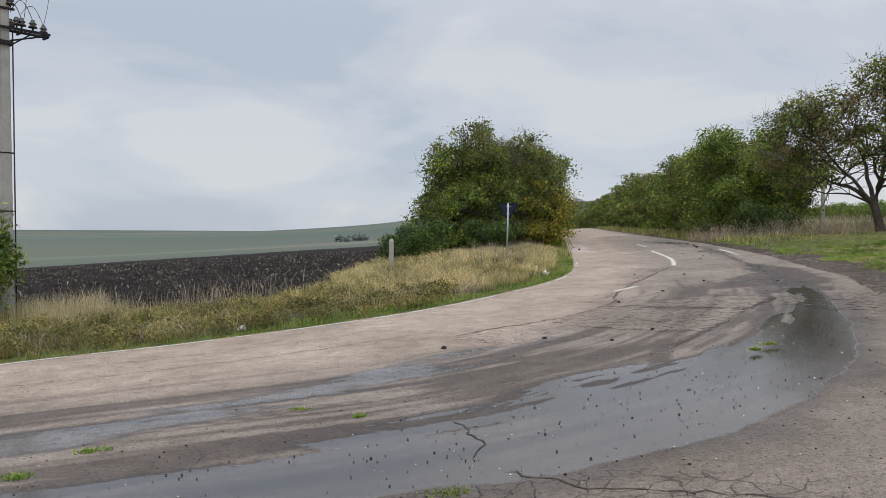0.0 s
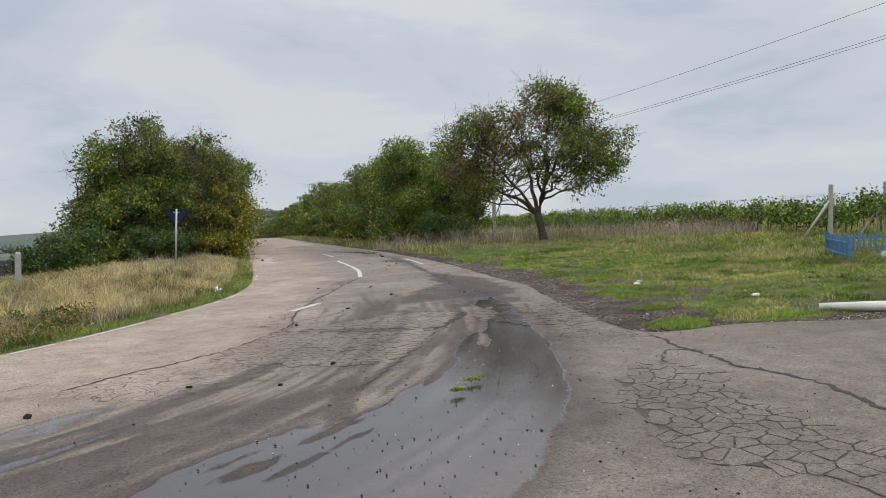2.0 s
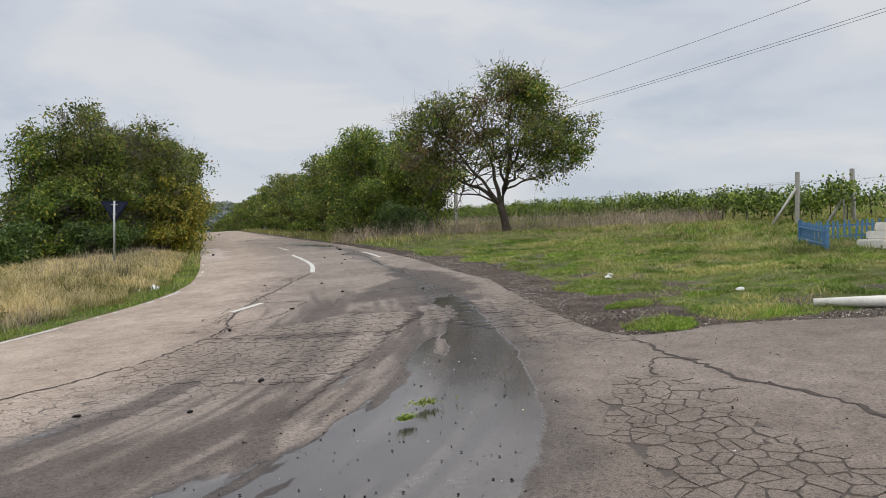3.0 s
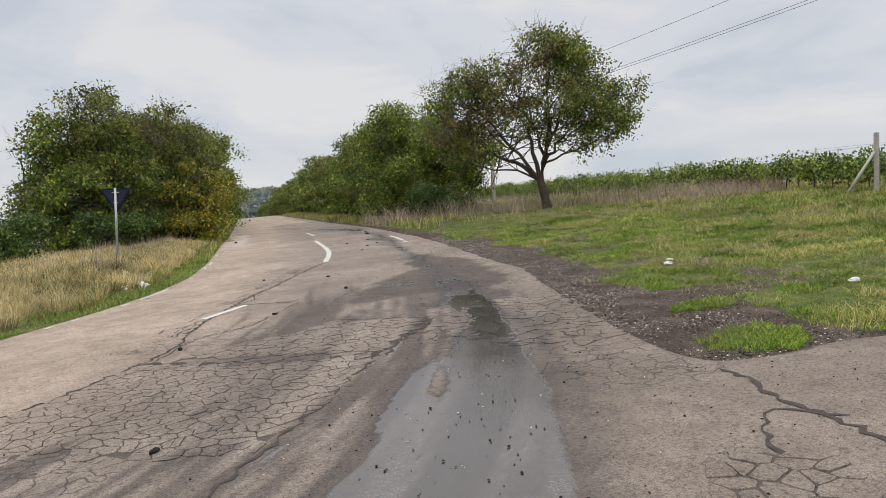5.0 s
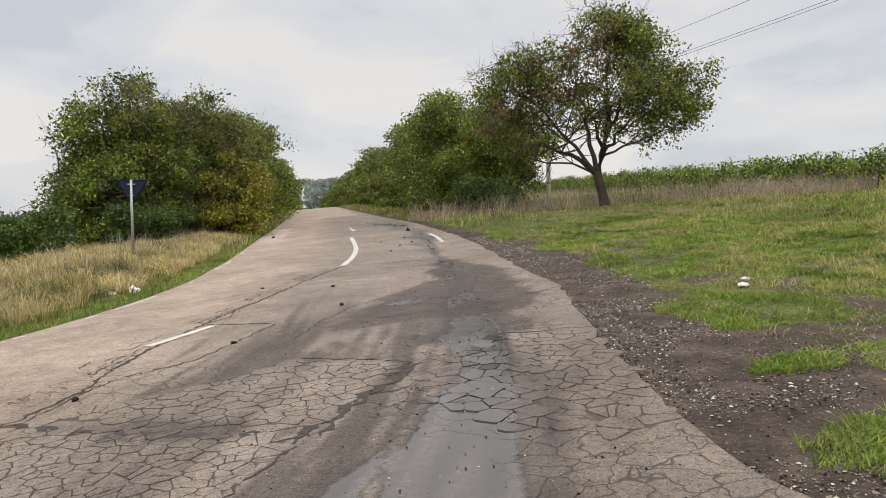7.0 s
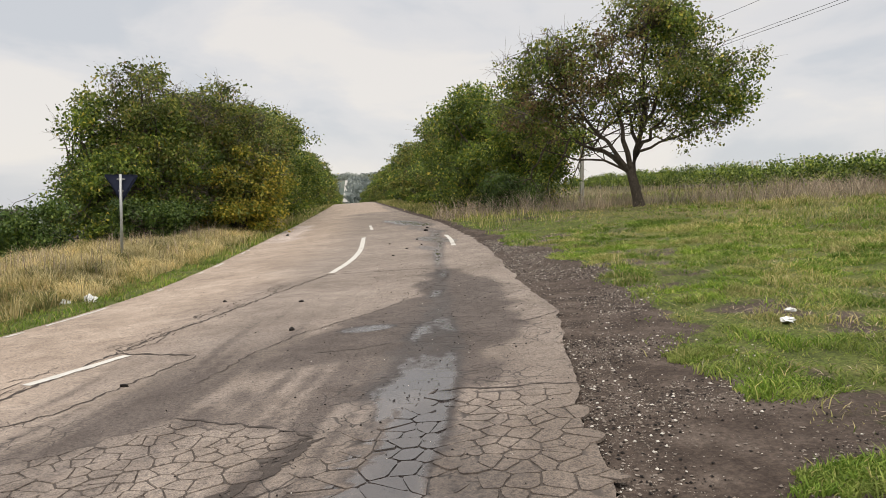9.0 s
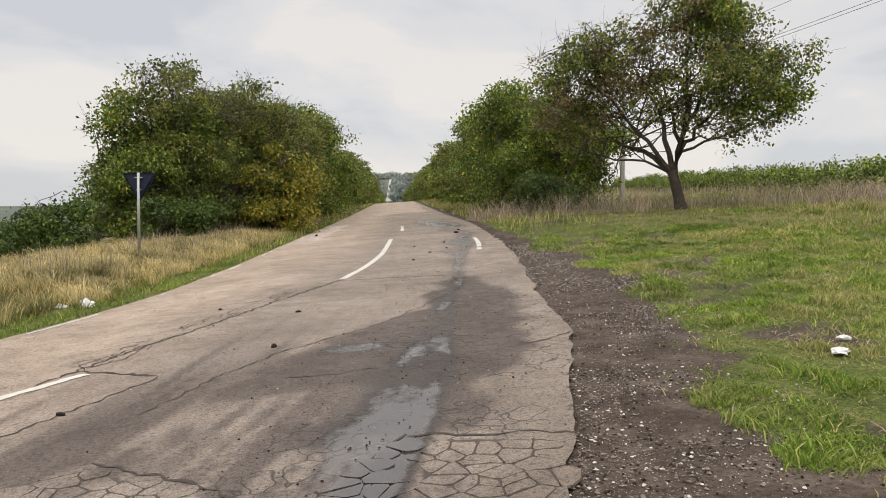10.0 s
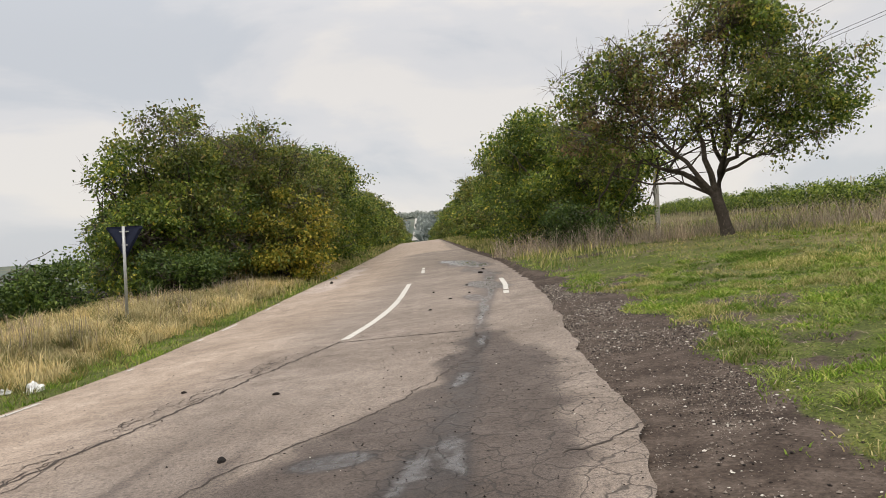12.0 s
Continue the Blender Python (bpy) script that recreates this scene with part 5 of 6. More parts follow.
stone_src = [blob_mesh("stone", k, (0.05, 0.035, 0.03), CLOD, 0.6, 0.5, 1) for k in range(3)]
for k, (x, y, s_) in enumerate([(6.37, 19.2, 1.1), (6.1, 17.0, 1.3), (4.6, 15.2, 1.2), (2.92, 10.1, 1.3), (0.03, 9.5, 1.4), (9.6, 26.9, 1.3), (9.58, 29.1, 1.2), (8.9, 25.2, 1.0), (10.2, 27.8, 1.4), (11.92, 34.2, 2.4), (13.4, 34.3, 2.6),
                                (12.4, 36, 2.2), (12.6, 31.5, 2.2), (7.3, 39, 2.6), (1.4, 9.9, 1.0), (3.3, 13.6, 1.3), (-6.0, 7.0, 1.5), (2.2, 9.4, 1.0), (10.6, 30.0, 1.2), (5.3, 20.1, 0.9)]):
    ob = tagged(new("stone", stone_src[k % 3]), "small dark lump of dirt on the asphalt", "stone", "lumps on the road")
    ob.matrix_basis = pose(x, y, road_z(x, y) + 0.008 * s_, 0, 0, k * 77) @ Matrix.Diagonal((s_ * 0.75, s_ * 0.65, s_ * 0.6, 1))


# ---------------------------------------------------------------- cracks and joints of the asphalt
def crack(pts, width, seed, jag=0.05, label=""):
    """A jagged crack filled with dirt, of uneven width."""
    rng = np.random.default_rng(seed)
    p = catmull(pts, 4)
    s = np.concatenate([[0], np.cumsum(np.hypot(*np.diff(p, axis=0).T))])
    n = max(6, int(s[-1] / 0.07))
    q = np.stack([np.interp(np.linspace(0, s[-1], n), s, p[:, k]) for k in (0, 1)], -1)
    d = np.gradient(q, axis=0)
    d /= np.linalg.norm(d, axis=1)[:, None] + 1e-9
    nrm = np.stack([d[:, 1], -d[:, 0]], -1)
    q = q + nrm * (jag * (rng.random(n) - 0.5) + 0.6 * jag * np.sin(np.cumsum(rng.normal(0, 0.5, n))))[:, None]
    w = 0.8 * width * rng.uniform(0.3, 1.4, n)
    w[0] = w[-1] = width * 0.1
    v = np.concatenate([q - nrm * w[:, None] / 2, q + nrm * w[:, None] / 2])
    z = height(v[:, 0], v[:, 1]) + 0.012 * (fbm(v[:, 0], v[:, 1], 1.4, 91) - 0.5) + 0.004
    f = [(k, k + 1, n + k + 1, n + k) for k in range(n - 1)]
    return put_part("crack", mesh_arrays("crack", np.column_stack([v, z]), np.array(f), CRACK), road, label)


CRACKS = [([(7.15, 22.6), (6.6, 21.6), (5.28, 18.9), (4.3, 16.75), (3.63, 15.06), (3.1, 13.5), (1.9, 11.9), (0.2, 10.6)], 0.045), ([(7.05, 22.5), (7.9, 22.25), (8.98, 21.9)], 0.06),
          ([(4.32, 16.76), (4.75, 16.5), (5.12, 16.25)], 0.05), ([(5.12, 16.2), (4.16, 14.57), (3.53, 14.12), (3.0, 13.1)], 0.025), ([(2.9, 13.08), (3.5, 12.55), (4.2, 12.1), (4.86, 11.7)], 0.09),
          ([(4.86, 11.7), (5.4, 12.35), (5.98, 13.1)], 0.09), ([(4.9, 11.75), (4.2, 10.6), (3.55, 9.7), (2.8, 8.7)], 0.035), ([(5.1, 14.0), (5.6, 13.6), (6.0, 13.1)], 0.04), ([(6.95, 13.8), (7.4, 13.65), (7.92, 13.42)], 0.03),
          ([(6.95, 13.8), (6.5, 13.1), (5.9, 12.5), (5.4, 12.3)], 0.022), ([(6.66, 9.3), (6.35, 8.3), (6.12, 7.3), (6.1, 6.6), (5.8, 5.85), (5.6, 5.0)], 0.06), ([(6.45, 8.15), (6.2, 8.4), (5.84, 8.12), (5.53, 7.57), (5.3, 7.02), (5.08, 6.45), (4.96, 6.0), (4.85, 5.5), (4.95, 4.6)], 0.04),
          ([(8.46, 19.5), (7.25, 17.7), (6.45, 17.0), (5.9, 16.3), (5.2, 14.9)], 0.02), ([(6.2, 15.6), (6.6, 15.5), (7.0, 15.55)], 0.02), ([(8.4, 19.5), (8.9, 20.6), (9.0, 21.7)], 0.02),
          ([(0.4, 4.6), (0.9, 4.25), (1.5, 4.1), (2.2, 3.7)], 0.02), ([(0.1, 5.9), (0.3, 5.3), (0.2, 4.9)], 0.02), ([(-5, 9.6), (-3.2, 10.2), (-1.6, 11.2), (-0.4, 12.3)], 0.018), ([(-6.5, 8.2), (-4.0, 8.9), (-2, 9.8), (0, 11.2)], 0.018),
          ([(5.0, 7.75), (5.5, 7.35), (5.95, 7.3)], 0.02), ([(3.9, 5.7), (4.3, 5.1), (4.4, 4.3)], 0.02), ([(8.3, 15.9), (8.7, 16.0), (9.05, 16.35)], 0.03)]
for k, (pts, w) in enumerate(CRACKS):
    for j in range(4 if w > 0.06 else 1):
        off = np.random.default_rng(900 + 7 * k + j).normal(0, 0.035 if w > 0.06 else 0.0, (len(pts), 2))
        crack([tuple(np.array(q) + o_) for q, o_ in zip(pts, off)], min(w, 0.062), 200 + k + 31 * j, 0.10 if w > 0.06 else 0.06)
# short side cracks along the middle joint
rng = np.random.default_rng(9)
for k in range(90):
    t = rng.random()
    base = np.array([7.0, 22.4]) * (1 - t) + np.array([3.4, 14.6]) * t
    base = base + np.array([-0.18, 0.08]) * rng.uniform(0.1, 2.2)
    d = np.array([-0.40, -0.92]) * rng.uniform(0.15, 0.45) + rng.normal(0, 0.12, 2)
    crack([tuple(base), tuple(base + d * 0.5 + rng.normal(0, 0.04, 2)), tuple(base + d)], 0.017, 300 + k, 0.07)


# ---------------------------------------------------------------- broken plates of asphalt
def clip_cell(poly, px, py, qx, qy):
    """Keeps the part of the polygon nearer to p than to q."""
    mx, my, nx, ny = (px + qx) / 2, (py + qy) / 2, qx - px, qy - py
    out = []
    for k in range(len(poly)):
        a, b_ = poly[k - 1], poly[k]
        da, db = (a[0] - mx) * nx + (a[1] - my) * ny, (b_[0] - mx) * nx + (b_[1] - my) * ny
        if (da <= 0) != (db <= 0):
            t = da / (da - db)
            out.append((a[0] + t * (b_[0] - a[0]), a[1] + t * (b_[1] - a[1])))
        if db <= 0:
            out.append(b_)
    return out


def plates(poly, cell, stretch, angle, gap, seed, single):
    rng = np.random.default_rng(seed)
    ca, sa = math.cos(radians(angle)), math.sin(radians(angle))
    lo, hi = np.min(poly, 0) - 1, np.max(poly, 0) + 1
    seeds = []
    for i in np.arange(-40, 40):
        for j in np.arange(-40, 40):
            u, v = (i + rng.uniform(-0.5, 0.5)) * cell * stretch, (j + 0.5 * (i % 2) + rng.uniform(-0.5, 0.5)) * cell / stretch
            c = (lo + hi) / 2
            seeds.append((c[0] + u * ca - v * sa, c[1] + u * sa + v * ca))
    seeds = np.array(seeds)
    seeds = seeds[rng.random(len(seeds)) > 0.22]
    joined, faces_all, count = [], [], 0
    dist, _, _ = line_dist(seeds[:, 0], seeds[:, 1], list(poly) + [poly[0]])
    chosen = np.where(in_poly(seeds[:, 0], seeds[:, 1], poly) & (dist > cell * 0.1))[0]
    for k in chosen:
        px, py = seeds[k]
        r = cell * 1.6 * stretch
        cellp = [(px - r, py - r), (px + r, py - r), (px + r, py + r), (px - r, py + r)]
        for j in np.argsort(((seeds - seeds[k]) ** 2).sum(1))[1:22]:
            cellp = clip_cell(cellp, px, py, *seeds[j])
        if len(cellp) < 3:
            continue
        c = np.mean(cellp, 0)
        rim = []
        for m_ in range(len(cellp)):
            a, b_ = np.array(cellp[m_ - 1]), np.array(cellp[m_])
            for t in (0.14, 0.5, 0.86):
                q = a + (b_ - a) * t
                d = c - q
                rim.append(q + d / np.linalg.norm(d) * (gap * rng.uniform(0.25, 1.1)))
        rim = np.array(rim)
        inner = rim + (c - rim) / np.linalg.norm(c - rim, axis=1)[:, None] * 0.003
        n = len(rim)
        tilt = rng.normal(0, 0.012, 2)
        lift = rng.uniform(0.004, 0.009)
        allp = np.concatenate([rim, inner])
        z = height(allp[:, 0], allp[:, 1]) + 0.012 * (fbm(allp[:, 0], allp[:, 1], 1.4, 91) - 0.5)
        z[:n] -= 0.01
        z[n:] += lift + (inner - c) @ tilt
        faces = [(m_, (m_ + 1) % n, n + (m_ + 1) % n, n + m_) for m_ in range(n)] + [tuple(range(n, 2 * n))]
        if not single:
            joined.append(np.column_stack([allp, z]))
            faces_all += [tuple(q + count for q in f) for f in faces]
            count += 2 * n
            continue
        me_ = mesh_from("asphalt_plate", np.column_stack([allp, z]), faces, ASPHALT)
        set_attr(me_, "wet", wet_mask(allp[:, 0], allp[:, 1]))
        set_attr(me_, "stain", stain_mask(allp[:, 0], allp[:, 1]))
        set_attr(me_, "tone", tone_mask(allp[:, 0], allp[:, 1]))
        set_attr(me_, "aged", aged_mask(allp[:, 0], allp[:, 1]))
        put_part("asphalt_plate", me_, road)
    if joined:
        v = np.concatenate(joined)
        me_ = mesh_from("broken_asphalt", v, faces_all, ASPHALT)
        set_attr(me_, "wet", wet_mask(v[:, 0], v[:, 1]))
        set_attr(me_, "stain", stain_mask(v[:, 0], v[:, 1]))
        set_attr(me_, "tone", tone_mask(v[:, 0], v[:, 1]))
        tagged(put_part("broken_asphalt", me_, road, "crazed plates of broken asphalt"), kind="stuff")


plates(PLATE_BEDS[0], 0.140, 1.05, 60, 0.0085, 1, True)
plates(PLATE_BEDS[3], 0.132, 1.25, -20, 0.0075, 4, True)
plates(PLATE_BEDS[4], 0.150, 1.15, 60, 0.0050, 5, True)
plates(PLATE_BEDS[1], 0.105, 1.4, 40, 0.0045, 2, False)
plates(PLATE_BEDS[2], 0.125, 1.2, 40, 0.0060, 3, False)


# ---------------------------------------------------------------- grass, weeds, gravel: nobody could count them
def blades(name, pts, tall, wide, mat, label, seed, lean=0.35, ground_lift=0.0, segs=2):
    """Curved blades of three faces."""
    rng = np.random.default_rng(seed)
    n = len(pts)
    z = verge(pts[:, 0], pts[:, 1]) - 0.02 + ground_lift
    w = rng.uniform(0, 2 * np.pi, n)
    lean_v = np.stack([np.cos(w), np.sin(w)], -1) * (tall * lean * rng.uniform(0.2, 1.4, n))[:, None]
    fa = rng.uniform(0, np.pi, n)
    side_ = np.stack([np.cos(fa), np.sin(fa), np.zeros(n)], -1) * (wide / 2)[:, None]
    base = np.column_stack([pts, z])
    mid = base + np.column_stack([lean_v * 0.35, tall * 0.58])
    tip = base + np.column_stack([lean_v, tall * rng.uniform(0.8, 1.0, n)])
    v = np.stack([base - side_, base + side_, mid + side_ * 0.8, mid - side_ * 0.8, tip], 1).reshape(-1, 3)
    k = np.arange(n)[:, None] * 5
    f = np.concatenate([k + np.array([[0, 1, 2]]), k + np.array([[0, 2, 3]]), k + np.array([[3, 2, 4]])])
    return tagged(new(name, mesh_arrays(name, v, f, mat)), label, "grass", kind="stuff")


def tussocks(name, centres, each, radius, tall, wide, mat, label, seed, lean=0.7):
    """Tufts whose blades fan out from a common root; radius, tall and wide: one for each tuft."""
    rng = np.random.default_rng(seed)
    n = len(centres) * each
    w = rng.uniform(0, 2 * np.pi, n)
    r = np.repeat(radius, each) * np.sqrt(rng.random(n))
    way = np.stack([np.cos(w), np.sin(w)], -1)
    pts = np.repeat(centres, each, 0) + way * r[:, None]
    h = np.repeat(tall, each) * rng.uniform(0.45, 1.0, n) * (1 - 0.35 * r / np.repeat(radius, each))
    lean_v = way * (h * lean * rng.uniform(0.3, 1.5, n))[:, None] + rng.normal(0, 0.16, (n, 2)) * h[:, None]
    fa = w + rng.normal(np.pi / 2, 0.5, n)
    side_ = np.stack([np.cos(fa), np.sin(fa), np.zeros(n)], -1) * np.repeat(wide, each)[:, None] / 2
    base = np.column_stack([pts, verge(pts[:, 0], pts[:, 1]) - 0.02])
    mid = base + np.column_stack([lean_v * 0.35, h * 0.62])
    tip = base + np.column_stack([lean_v, h * rng.uniform(0.6, 1.0, n)])
    v = np.stack([base - side_, base + side_, mid + side_ * 0.8, mid - side_ * 0.8, tip], 1).reshape(-1, 3)
    k = np.arange(n)[:, None] * 5
    f = np.concatenate([k + np.array([[0, 1, 2]]), k + np.array([[0, 2, 3]]), k + np.array([[3, 2, 4]])])
    return tagged(new(name, mesh_arrays(name, v, f, mat)), label, "grass", kind="stuff")


def scatter(seed, n, x0, x1, y0, y1):
    rng = np.random.default_rng(seed)
    return np.stack([rng.uniform(x0, x1, n), rng.uniform(y0, y1, n)], -1), rng


def left_sides(p):
    d, _, s = line_dist(p[:, 0], p[:, 1], LEFT_EDGE)
    return np.where(s < 0, d, -d)


def clump(p, scale, seed):
    return fbm(p[:, 0], p[:, 1], scale, seed)


# left verge: a short green strip, then matted weeds with straw tufts
p, rng = scatter(101, 560000, -15, 9, 5, 62)
d = left_sides(p)
keep = (d > 0.0) & (d < 9) & (plough_mask(p[:, 0], p[:, 1]) < 0.4)
keep &= rng.random(len(p)) < np.clip(26.0 / np.maximum(p[:, 1] + 4, 10), 0.25, 1)
p, d = p[keep], d[keep]
u = rng.random(len(p))
cl, cl2 = clump(p, 1.5, 103), clump(p, 0.6, 105)
west = smooth(-2.2, -4.6, p[:, 0])
green_strip = d < (0.55 + 0.9 * cl) * (1 - 0.6 * west)
greeny = smooth(17.5, 14.0, p[:, 1]) * smooth(-4.6, -2.6, p[:, 0]) * smooth(1.5, 0.5, np.abs(p[:, 0] + 1.0) / 2.0)
is_green = (green_strip & (u < 0.95 - 0.35 * west)) | (u < 0.7 * greeny * (d < 2.6))
dry = ~is_green & (u < 0.25 + 0.6 * smooth(0.42, 0.56, cl) * smooth(13, 19, p[:, 1]) - 0.15 * west)
olive = ~is_green & ~dry
far_w = 0.005 + 0.00030 * np.maximum(p[:, 1], 8)
lump = 0.45 + 1.1 * smooth(0.32, 0.68, clump(p, 0.35, 107))
g = p[is_green]
blades("verge_grass", g, (rng.uniform(0.03, 0.10, len(g)) + 0.05 * greeny[is_green]) * lump[is_green], far_w[is_green] * 1.3, GRASS_GREEN, "short green grass along the road edge", 111, 0.9)
g = p[dry]
blades("dry_grass", g, rng.uniform(0.08, 0.30, len(g)) * lump[dry], far_w[dry] * 0.9, GRASS_DRY, "tall straw-coloured dry grass on the verge", 112, 1.1)
g = p[olive]
blades("verge_weeds", g, rng.uniform(0.06, 0.24, len(g)) * lump[olive], far_w[olive] * 1.3, GRASS_OLIVE, "olive and brown weeds on the verge", 113, 1.2)
p, rng = scatter(133, 9000, -11, 8, 9, 56)
d = left_sides(p)
c_ = clump(p, 1.6, 134)
keep = (d > 0.7) & (d < 5.5) & (plough_mask(p[:, 0], p[:, 1]) < 0.3) & (rng.random(len(p)) < smooth(0.40, 0.58, c_) * smooth(3.6, 1.4, np.abs(d - 2.0)) * smooth(12, 20, p[:, 1]) + 0.05)
g = p[keep]
n = len(g)
tussocks("dry_tussocks", g, 46, rng.uniform(0.08, 0.20, n), rng.uniform(0.28, 0.62, n), 0.006 + 0.00026 * g[:, 1], GRASS_DRY, "straw-coloured tufts of dry grass on the verge", 135, 0.55)
p, rng = scatter(136, 5200, -12, 7, 8, 46)
d = left_sides(p)
keep = (d > 0.45) & (d < 6) & (plough_mask(p[:, 0], p[:, 1]) < 0.35) & (rng.random(len(p)) < 0.5)
g = p[keep]
n = len(g)
tussocks("weed_tufts", g, 40, rng.uniform(0.08, 0.22, n), rng.uniform(0.14, 0.40, n), 0.010 + 0.00026 * g[:, 1], GRASS_OLIVE, "olive-brown tufts of weeds on the verge", 137, 0.9)

# leafy weeds and small yellow flowers in the verge
wrng = np.random.default_rng(115)
wp = np.stack([wrng.uniform(-11, 0.5, 900), wrng.uniform(8, 18, 900)], -1)
wd = left_sides(wp)
wp = wp[(wd > 0.35) & (wd < 4.2) & (plough_mask(wp[:, 0], wp[:, 1]) < 0.3)][:230]
lob_w = [(x, y, foot(x, y) + 0.16, 0.22, 0.22, 0.17) for x, y in wp]
v, f, cw = leaf_cloud(wrng, lob_w, 30000, 0.055, 6, 0.06, 5)
tagged(new("verge_plants", mesh_arrays("verge_plants", v, f, GRASS_OLIVE)), "leafy olive and brown weeds on the verge", "weeds", kind="stuff")
dots = cw[wrng.choice(len(cw), 170)] + np.array([0, 0, 0.07])
o_ = wrng.normal(size=(170, 3, 3)) * 0.014
tagged(new("yellow_flowers", mesh_arrays("yellow_flowers", (dots[:, None] + o_).reshape(-1, 3), np.arange(510).reshape(-1, 3), FLOWER)), "small yellow flowers among the verge weeds", "flowers", kind="stuff")
p, rng = scatter(117, 26000, -11, 1, 8, 19)
d = left_sides(p)
keep = (d > 0.5) & (d < 4.5) & (plough_mask(p[:, 0], p[:, 1]) < 0.4) & (clump(p, 0.8, 119) > 0.56)
blades("brown_weeds", p[keep], rng.uniform(0.10, 0.36, keep.sum()), np.full(keep.sum(), 0.013), WEED_DEAD, "matted brown dead weeds on the verge", 120, 0.9)

# pale feathery grass and dead stalks along the ploughed field
p, rng = scatter(121, 30000, -14, -4, 11, 24)
dd, _, ss = line_dist(p[:, 0], p[:, 1], PLOUGH_EDGE)
keep = (ss > 0) & (dd < 2.6) & (clump(p, 1.1, 123) > 0.5) & (rng.random(len(p)) < smooth(-5.0, -9.0, p[:, 0]))
blades("feather_grass", p[keep], rng.uniform(0.3, 0.7, keep.sum()), np.full(keep.sum(), 0.007), GRASS_PALE, "pale feathery grass beside the ploughed field", 124, 0.4)
p, rng = scatter(125, 7000, -14, -4, 11, 24)
dd, _, ss = line_dist(p[:, 0], p[:, 1], PLOUGH_EDGE)
keep = (dd < 1.5) & (clump(p, 1.4, 127) > 0.55)
blades("dead_stalks", p[keep], rng.uniform(0.3, 0.85, keep.sum()), np.full(keep.sum(), 0.009), WEED_DEAD, "brown dead stalks at the field edge", 128, 0.4)
p, rng = scatter(129, 5000, -3, 6, 24, 40)
d = left_sides(p)
keep = (d > 1.2) & (d < 4.5) & (clump(p, 1.0, 131) > 0.5)
blades("dead_stalks", p[keep], rng.uniform(0.3, 0.8, keep.sum()), np.full(keep.sum(), 0.011), WEED_DEAD, "brown dead stalks in the verge grass", 132, 0.25)

# the meadow on the right: dense low turf near the road, rougher and paler up the slope
PATCHES = [(7.65, 9.9, 0.46, 0.40), (9.1, 12.6, 0.42, 0.26), (8.35, 11.35, 0.36, 0.22), (9.15, 13.8, 0.35, 0.2)]
near_p, rng = scatter(141, 330000, 7.2, 17, 6, 27)
far_p, _ = scatter(142, 620000, 8, 46, 2, 62)
far_d = np.hypot(far_p[:, 0] - 6, far_p[:, 1] - 9)
far_p = far_p[rng.random(len(far_p)) < np.clip(9.5 / np.maximum(far_d, 6), 0.16, 1.0)]
p = np.concatenate([near_p, far_p])
dr, _, sr = line_dist(p[:, 0], p[:, 1], RIGHT_EDGE)
dm = dirt_mask(p[:, 0], p[:, 1])
patch = np.zeros(len(p), bool)
for cx, cy, ax, ay in PATCHES:
    patch |= np.hypot((p[:, 0] - cx) / ax, (p[:, 1] - cy) / ay) + 0.7 * (clump(p, 0.25, 143) - 0.5) < 1
cl, cl2, cl3 = clump(p, 3.0, 145), clump(p, 0.9, 147), clump(p, 0.3, 148)
bare = smooth(0.52, 0.64, clump(p, 0.9, 149)) * smooth(7, 2, dr)
keep = (sr > 0) & (patch | (rng.random(len(p)) > np.maximum(dm * 1.15, 0.85 * bare)))
p, dr, patch, cl, cl2, cl3 = (q[keep] for q in (p, dr, patch, cl, cl2, cl3))
dist = np.hypot(p[:, 0] - 6, p[:, 1] - 9)
u = rng.random(len(p))
longer = smooth(4.0, 11.0, dr + 4.0 * (cl - 0.5))
pale = (u < longer * (0.10 + 0.85 * smooth(0.46, 0.56, 0.5 * cl + 0.5 * cl2)) + 0.75 * smooth(0.55, 0.66, cl2) * (1 - longer) + 0.05) & ~patch
tall = (0.022 + 0.045 * rng.random(len(p)) + 0.10 * longer * rng.random(len(p))) * (0.5 + 1.3 * smooth(0.35, 0.70, cl3)) * np.where(pale, 1.3, 1.0)
wide = 0.0055 + 0.00062 * dist
blades("meadow_turf", p[~pale], tall[~pale], wide[~pale] * 1.3, GRASS_GREEN, "short bright green meadow grass", 151, 1.3)
blades("meadow_grass", p[pale], tall[pale], wide[pale], GRASS_MEADOW, "longer pale green and straw meadow grass", 152, 1.0)
p, rng = scatter(157, 60000, 8, 24, 8, 32)
dr, _, sr = line_dist(p[:, 0], p[:, 1], RIGHT_EDGE)
keep = (sr > 0) & (dirt_mask(p[:, 0], p[:, 1]) < 0.5) & (rng.random(len(p)) < 0.10 + 0.75 * smooth(0.46, 0.62, clump(p, 0.9, 149)))
blades("dead_thatch", p[keep], rng.uniform(0.02, 0.07, keep.sum()), np.full(keep.sum(), 0.011), WEED_DEAD, "flattened dead brown grass in the turf", 158, 2.2)
p, rng = scatter(153, 15000, 8, 36, 7, 46)
dr, _, sr = line_dist(p[:, 0], p[:, 1], RIGHT_EDGE)
keep = (sr > 0) & (dirt_mask(p[:, 0], p[:, 1]) < 0.2) & (rng.random(len(p)) < smooth(0.38, 0.62, clump(p, 2.2, 155)) * (0.12 + 0.6 * smooth(2.5, 8, dr)))
g, dr = p[keep], dr[keep]
n = len(g)
dist = np.hypot(g[:, 0] - 6, g[:, 1] - 9)
hue = rng.random(n)
high = rng.uniform(0.04, 0.09, n) + 0.34 * smooth(3, 12, dr) * rng.random(n)
